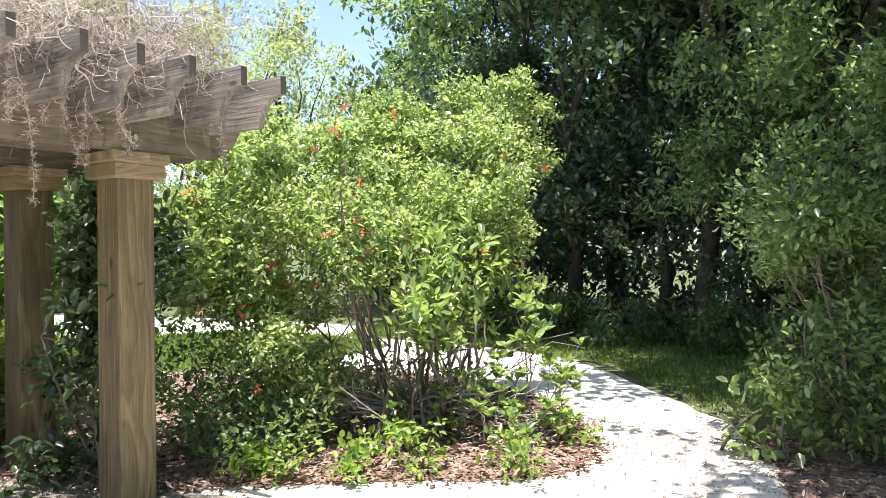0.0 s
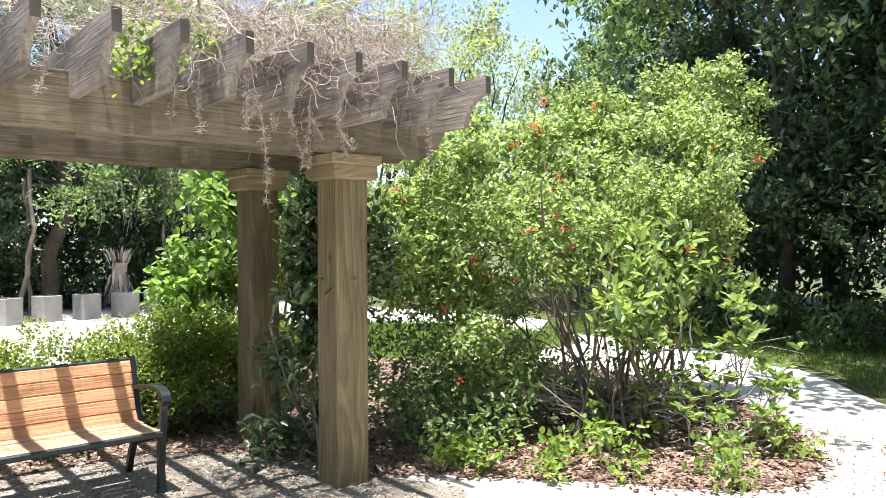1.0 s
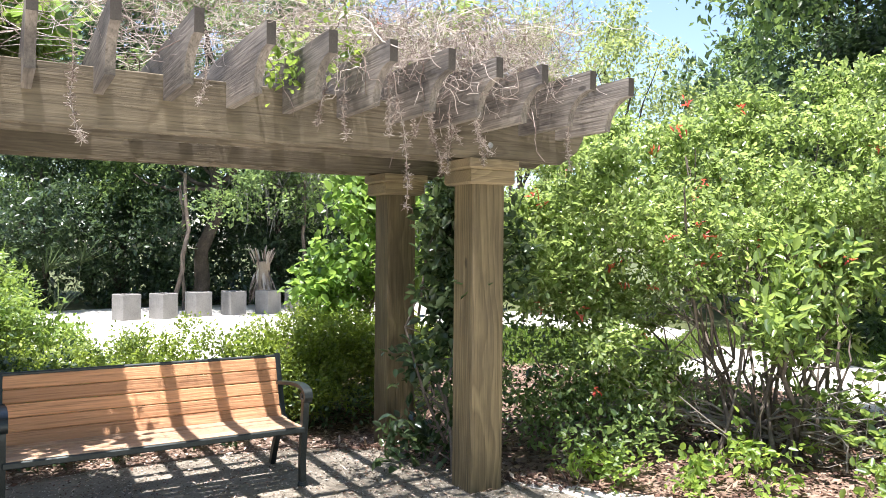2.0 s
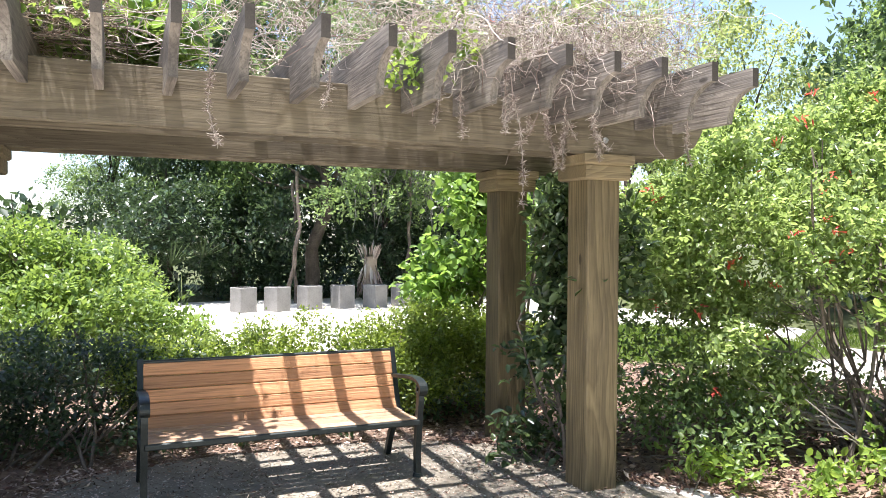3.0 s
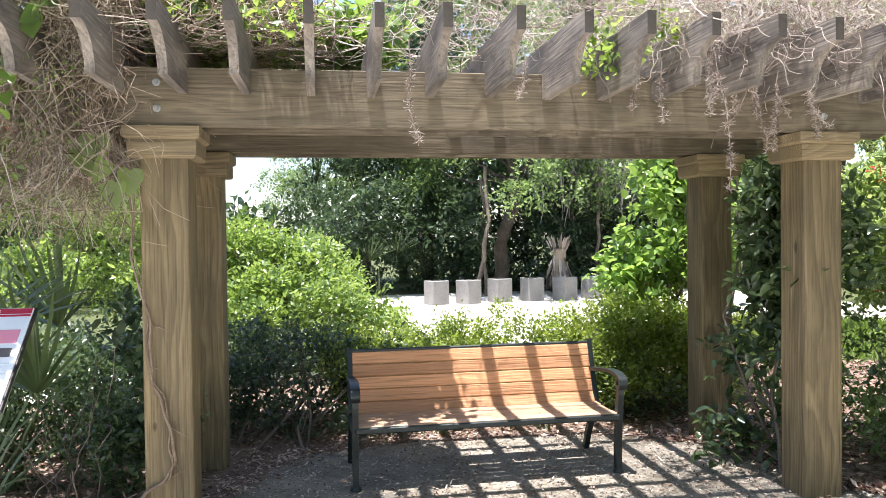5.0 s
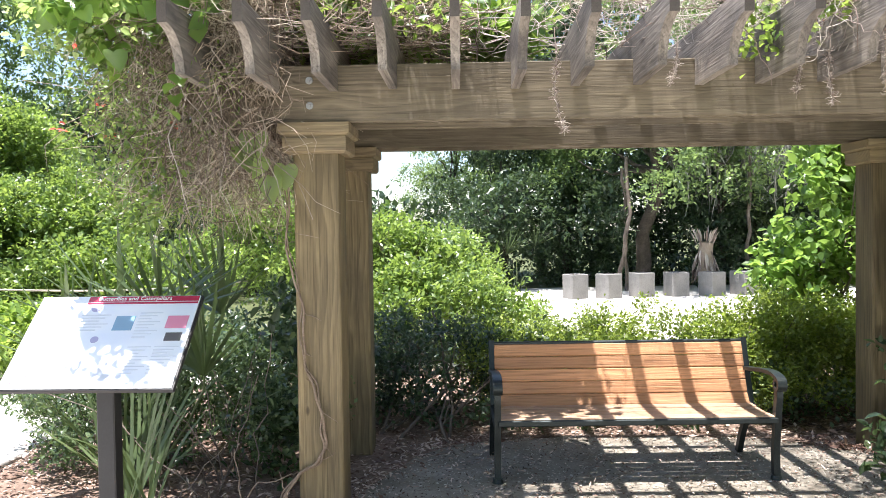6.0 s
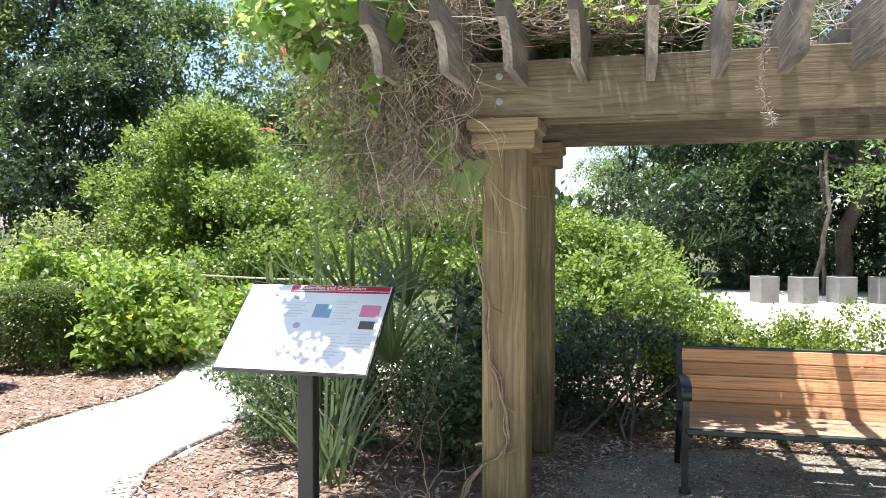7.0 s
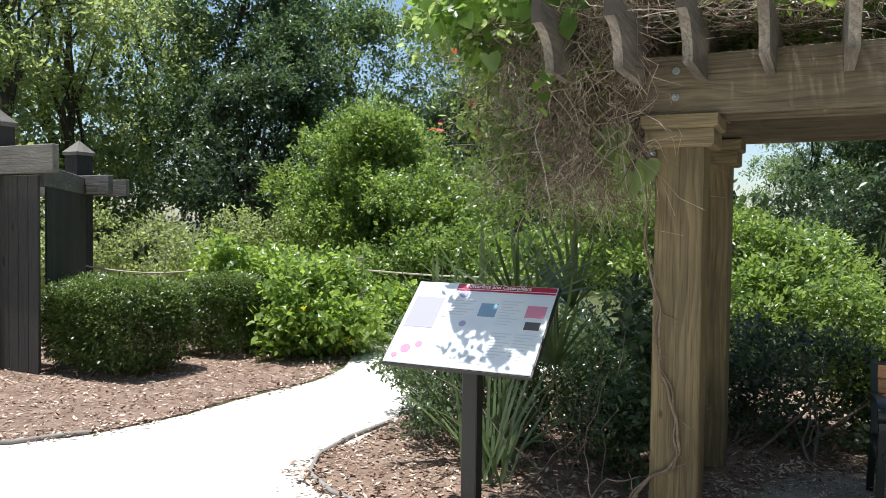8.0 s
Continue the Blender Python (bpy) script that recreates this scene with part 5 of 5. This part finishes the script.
strap_plant(-18.2, 8.4, 20, ((0.2, -0.3, 0.9, 0.2), (0.1, 0.4, 1.1, -0.2), (0.3, 0.0, 1.2, 0.0)), "pale fan palm at the edge of the wood")
strap_plant(-18.6, 2.4, 16, ((0.2, -0.3, 0.9, 0.2), (0.1, 0.4, 1.1, -0.2)), "pale fan palm at the edge of the wood")

RNG = np.random.default_rng(28)
# ---------------- vines over the pergola ----------------
n = 800
y0 = np.where(RNG.random(n) < 0.72, RNG.uniform(2.6, 4.25, n), RNG.uniform(-0.6, 2.6, n))
rise = 0.10 + 0.34 * np.clip((y0 - 1.7) / 1.3, 0, 1) + 0.25 * np.clip((0.6 - y0) / 1.0, 0, 1)
st = np.column_stack([RNG.uniform(-5.6, -3.45, n), y0, 2.54 + RNG.random(n) * rise])
way = RNG.normal(size=(n, 3)) * np.array([1, 1, 0.2])
roof = wander(st, way, RNG.uniform(0.4, 1.2, n), 9, 0.42, 0.02)
roof[..., 2] = np.maximum(roof[..., 2], 2.47 + 0.06 * RNG.random((n, 1)))
stuff("dry_vines", tubes(roof, RNG.uniform(0.0016, 0.004, n), 0.0014, 3), M_TWIG, "tangle of dry leafless vines over the pergola", "vines")
n = 2200
st = np.column_stack([RNG.uniform(-5.3, -3.3, n), 2.5 + 1.85 * RNG.random(n) ** 0.55, 2.55 + RNG.random(n) * 0.42])
st[:, 2] -= 0.3 * np.clip((2.9 - st[:, 1]) / 0.7, 0, 1) * (st[:, 2] - 2.55) / 0.42
fluff = wander(st, RNG.normal(size=(n, 3)), RNG.uniform(0.12, 0.4, n), 6, 0.6, 0.03)
fluff[..., 2] = np.maximum(fluff[..., 2], 2.5)
stuff("dry_vines", tubes(fluff, RNG.uniform(0.0012, 0.0026, n), 0.0009, 3), M_TWIG, "fluffy pale dry vine mass on the pergola roof", "vines")
n = 1500
st = np.column_stack([RNG.uniform(-3.95, -3.25, n), 1.3 + 2.9 * RNG.random(n) ** 0.7, 2.52 + RNG.random(n) * 0.3])
fringe = wander(st, RNG.normal(size=(n, 3)) * np.array([1, 1, 0.5]), RNG.uniform(0.12, 0.4, n), 6, 0.62, 0.05)
fringe[..., 2] = np.maximum(fringe[..., 2], 2.40)
stuff("dry_vines", tubes(fringe, RNG.uniform(0.0012, 0.0026, n), 0.0009, 3), M_TWIG, "fringe of dry twigs along the rafter ends", "vines")
n = 2600
st = np.column_stack([RNG.uniform(-5.9, -3.6, n), RNG.uniform(-0.35, 0.95, n), 2.53 + RNG.random(n) * 0.3])
dense = wander(st, RNG.normal(size=(n, 3)) * np.array([1, 1, 0.2]), RNG.uniform(0.4, 1.0, n), 8, 0.45, 0.02)
dense[..., 2] = np.maximum(dense[..., 2], 2.49)
dense[..., 1] = np.minimum(dense[..., 1], 1.15)
stuff("dry_vines", tubes(dense, RNG.uniform(0.002, 0.005, n), 0.0016, 3), M_TWIG_RED, "dense brown vine thatch over the end of the pergola", "vines")
THATCH = [(-4.4, 0.25, 2.72, 0.5, 0.4, 0.14), (-5.0, 0.2, 2.72, 0.6, 0.7, 0.16), (-5.3, -0.15, 2.7, 0.4, 0.4, 0.13), (-4.4, 0.5, 2.72, 0.6, 0.5, 0.12), (-5.3, 3.6, 2.85, 0.4, 0.5, 0.2), (-4.85, 1.12, 2.72, 0.4, 0.28, 0.10), (-5.7, 0.4, 2.68, 0.5, 0.6, 0.14), (-5.8, -0.4, 2.66, 0.5, 0.5, 0.14), (-4.75, 1.2, 2.70, 0.4, 0.32, 0.08)]
stuff("vine_leaves", foliage(THATCH, 3400, 7, 0.07, 0.05, 0.1, 0.3, 0.0, False), L_MOUND, "leafy green cover on the pergola roof", "leaves")
# strands that spill over the front between the rafters
n = 300
cy = RNG.choice([3.75, 3.5, 3.4, 2.9, 3.05], n) + RNG.normal(size=n) * 0.10
st = np.column_stack([RNG.uniform(-3.65, -3.2, n), cy, RNG.uniform(2.45, 2.75, n)])
way = np.column_stack([RNG.normal(0.35, 0.5, n), RNG.normal(0, 0.5, n), RNG.normal(-0.3, 0.4, n)])
stuff("dry_vines", tubes(wander(st, way, RNG.uniform(0.15, 0.5, n), 11, 0.62, 0.14), RNG.uniform(0.0014, 0.003, n), 0.001, 3), M_TWIG, "dry vine strands spilling over the rafter ends", "vines")


def hanging_strand(x, y, z, L):
    """A hanging vine with a fuzz of short side twigs."""
    p0 = wander(np.array([[x, y, z]]), np.array([[0.02, 0.02, -1.0]]), L, 14, 0.09)
    m = int(L * 620)
    k = RNG.integers(3, 14, m)
    side = wander(p0[0][k], RNG.normal(size=(m, 3)), RNG.uniform(0.012, 0.042, m) * (0.6 + 0.7 * np.sin(k * 0.9 + L * 20) ** 2), 4, 0.55)
    co_f = joined([tubes(p0, 0.0035, 0.002, 3), tubes(side, 0.0018, 0.001, 3)])
    return tagged(finish("hanging_vine", mesh_of("hanging_vine", *co_f), M_TWIG), "thin dry vine strand hanging from the rafters", "vine", "hanging vine strands")


for x, y, z, L in ((-3.4, 3.02, 2.45, 0.72), (-3.4, 1.49, 2.45, 0.48), (-3.4, 4.2, 2.3, 0.3), (-3.4, 2.05, 2.4, 0.22), (-3.42, 2.75, 2.4, 0.33), (-3.6, 3.35, 2.35, 0.4), (-3.5, 3.6, 2.35, 0.35), (-3.45, 3.4, 2.35, 0.32), (-3.4, 3.52, 2.3, 0.28), (-3.62, 3.25, 2.4, 0.36), (-3.58, 3.45, 2.4, 0.3), (-3.66, 3.52, 2.38, 0.42), (-3.52, 3.3, 2.45, 0.33), (-3.6, 3.15, 2.42, 0.25), (-3.3, 2.96, 2.5, 0.4), (-3.64, 2.75, 2.45, 0.3)):
    hanging_strand(x, y, z, L)

# thick pale vines looping over the rafter ends
n = 26
st = np.column_stack([RNG.uniform(-3.7, -3.3, n), RNG.choice([4.1, 3.8, 3.6, 3.3, 3.0, 2.7, 2.2, -0.1, -0.3], n) + RNG.normal(size=n) * 0.08, RNG.uniform(2.5, 2.75, n)])
way = np.column_stack([RNG.normal(0.4, 0.3, n), RNG.normal(0, 0.7, n), RNG.normal(-0.1, 0.3, n)])
stuff("woody_vines", tubes(wander(st, way, RNG.uniform(0.35, 0.8, n), 16, 0.3, 0.12), RNG.uniform(0.003, 0.0055, n), 0.0018, 5), M_TWIG, "pale woody vines looping over the rafter ends", "vines")

RNG = np.random.default_rng(29)
# the heavy curtain of dry vine at the left-hand end
n = 6200
st = np.column_stack([RNG.uniform(-4.6, -3.5, n), 0.12 - 0.85 * RNG.random(n) ** 1.2, 2.8 - 1.15 * RNG.random(n) ** 1.2])
L = RNG.uniform(0.15, 0.6, n)
way = np.column_stack([RNG.normal(0, 0.5, n), RNG.normal(-0.05, 0.5, n), RNG.normal(-0.8, 0.4, n)])
drop = wander(st, way, L, 5, 0.6, 0.18)
ok = drop[..., 2].min(1) > 1.22 + 0.7 * np.abs(st[:, 1] + 0.25) + 0.75 * RNG.random(n) ** 1.2
stuff("vine_curtain", tubes(drop[ok], RNG.uniform(0.0014, 0.0036, ok.sum()), 0.001, 3), M_TWIG_RED, "thick hanging curtain of brown dry vine at the pergola end", "vines")
n = 80
st = np.column_stack([RNG.uniform(-4.4, -3.55, n), RNG.uniform(-0.5, -0.05, n), RNG.uniform(2.2, 2.7, n)])
stuff("vine_curtain", tubes(wander(st, np.tile([0, 0, -1.0], (n, 1)), RNG.uniform(0.4, 1.0, n), 12, 0.24, 0.12), RNG.uniform(0.0022, 0.0045, n), 0.0014, 3), M_TWIG, "long bare vine strands hanging at the pergola end", "vines")
CURT = [(-3.62, -0.62, 2.25, 0.22, 0.2, 0.45), (-3.6, -0.5, 1.75, 0.2, 0.22, 0.3), (-3.8, -0.72, 2.35, 0.3, 0.22, 0.45), (-4.2, -0.8, 2.4, 0.35, 0.25, 0.35), (-4.1, -0.2, 2.7, 0.4, 0.3, 0.12), (-4.4, -0.6, 2.2, 0.5, 0.3, 0.5)]
stuff("vine_leaves", foliage(CURT, 560, 7, 0.042, 0.022, 0.08, 0.3, 0.2, True), L_MOUND, "small sunlit leaves on the hanging vine", "leaves")
TOPL = [(-3.3, -0.7, 2.6, 0.16, 0.2, 0.12), (-3.45, -0.85, 2.62, 0.2, 0.2, 0.14), (-3.42, -0.42, 2.62, 0.18, 0.2, 0.14), (-3.45, -0.62, 2.55, 0.2, 0.16, 0.2), (-3.55, -0.5, 2.78, 0.35, 0.3, 0.14), (-3.4, -0.2, 2.75, 0.2, 0.25, 0.12), (-4.2, 0.3, 2.85, 0.5, 0.6, 0.15), (-4.6, 1.1, 2.8, 0.5, 0.5, 0.15)]
c, d = in_blobs(TOPL, 700, 0.6)
stuff("gourd_vine_leaves", hearts(c, d * 0.6 + RNG.normal(size=(700, 3)) * 0.7 + np.array([0.3, 0, -0.3]), RNG.uniform(0.05, 0.125, 700), 1.2), L_BROAD, "large bright green heart-shaped vine leaves on the roof", "leaves")
TOPR = [(-4.3, 3.4, 2.95, 0.6, 0.7, 0.2), (-4.6, 3.9, 2.9, 0.6, 0.5, 0.25), (-3.6, 2.45, 2.5, 0.15, 0.15, 0.18)]
stuff("vine_leaves", foliage([(-3.7, -0.4, 2.1, 0.3, 0.35, 0.5), (-3.75, -0.55, 1.7, 0.25, 0.25, 0.3)], 230, 6, 0.028, 0.015, 0.06, 0.3, 0.2, True), L_BUSH, "small yellow-green leaves caught in the dry vine", "leaves")
stuff("vine_leaves", foliage([(-3.35, -0.7, 2.5, 0.28, 0.32, 0.14), (-3.3, -0.55, 2.6, 0.2, 0.2, 0.1)], 50, 6, 0.042, 0.024, 0.06, 0.2, 0.1, True), L_BUSH, "loose small-leaved sprigs reaching out over the sign", "leaves")
stuff("vine_leaves", foliage(TOPR, 300, 6, 0.05, 0.03, 0.07, 0.3, 0.0, True), L_BUSH, "sparse small green leaves among the dry vines", "leaves")
stuff("vine_leaves", foliage([(-3.45, 2.42, 2.36, 0.1, 0.12, 0.16), (-3.5, 2.75, 2.55, 0.12, 0.2, 0.12), (-3.5, 0.9, 2.55, 0.15, 0.3, 0.1)], 46, 6, 0.045, 0.03, 0.06, 0.3, 0.1, True), L_HERB, "sprigs of fresh green leaves over the rafter ends", "leaves")
flowers(9, [(-3.7, -0.75, 2.2, 0.25, 0.2, 0.45), (-4.3, 3.0, 2.95, 0.4, 0.7, 0.2)], L_PETAL, "red_flowers", "coral red flowers on the pergola vine")

# trailing stem of heart-shaped leaves over the front
trail = thing("trailing_vine", "trailing green vine with heart-shaped leaves", "vine")
pth = wander(np.array([[-3.32, -0.08, 2.72]]), np.array([[0.05, 0.0, -1.0]]), 0.72, 14, 0.08)
finish("stem", mesh_of("stem", *tubes(pth, 0.004, 0.002, 4)), M_STEM, trail)
for i in range(13):
    q = pth[0][i] + RNG.normal(size=3) * 0.015
    d = np.array([[RNG.normal() * 0.5 + 0.4, RNG.normal() * 0.6, -0.7]])
    finish("leaf", mesh_of("leaf", *hearts(q[None], d, RNG.uniform(0.07, 0.11))), L_BROAD, trail)
for q in ((-3.66, 0.02, 2.02), (-3.62, 0.06, 1.9), (-3.68, 0.10, 1.8), (-3.66, -0.05, 1.95), (-3.7, 0.16, 1.86)):
    finish("leaf", mesh_of("leaf", *hearts(np.array([q]), np.array([[0.2, RNG.normal() * 0.3, -1.0]]), RNG.uniform(0.12, 0.16), 0.2)), L_BUSH, trail)

# twisting bare vine that climbs the left-hand post
climber = thing("bare_vine", "twisted pale woody vine climbing the post", "vine")
key = np.array([(0.12, 1.95), (0.15, 1.75), (0.165, 1.45), (0.20, 1.25), (0.215, 1.05), (0.25, 0.85), (0.265, 0.72), (0.33, 0.55), (0.345, 0.42), (0.28, 0.33), (0.20, 0.27), (0.10, 0.15), (0.02, 0.0)])
t = np.linspace(0, len(key) - 1, 60)
yy, zz = np.interp(t, np.arange(len(key)), key[:, 0]), np.interp(t, np.arange(len(key)), key[:, 1])
yy = np.convolve(np.pad(yy, 3, mode="edge"), np.ones(7) / 7, mode="valid") + 0.013 * np.sin(t * 2.3) + 0.005 * np.sin(t * 5.7)
stem_path = np.stack([-3.742 + 0.006 * np.sin(t * 3.0), yy, zz], axis=1)
for ph, r0, r1 in ((0.0, 0.005, 0.010), (3.1, 0.003, 0.006)):
    strand = stem_path + np.stack([0.004 + 0.004 * np.cos(t * 1.9 + ph), 0.010 * np.sin(t * 1.9 + ph), 0 * t], axis=1)
    finish("stem", mesh_of("stem", *tubes(strand[None], r0, r1, 6)), M_VINE, climber)
for k in range(8, 58, 5):
    tendril = wander(stem_path[k][None] + np.array([0.006, 0, 0]), np.array([[0.25, RNG.normal(), -0.5]]), RNG.uniform(0.06, 0.2), 7, 0.35, 0.1)
    finish("tendril", mesh_of("tendril", *tubes(tendril, 0.003, 0.0012, 4)), M_VINE, climber)
st = np.column_stack([RNG.uniform(-3.75, -3.6, 14), RNG.uniform(-0.25, 0.2, 14), np.full(14, 0.02)])
finish("root_tangle", mesh_of("root_tangle", *tubes(wander(st, np.tile([0.1, 0.1, 1.0], (14, 1)), RNG.uniform(0.15, 0.5, 14), 10, 0.4), 0.007, 0.002, 5)), M_VINE, climber)
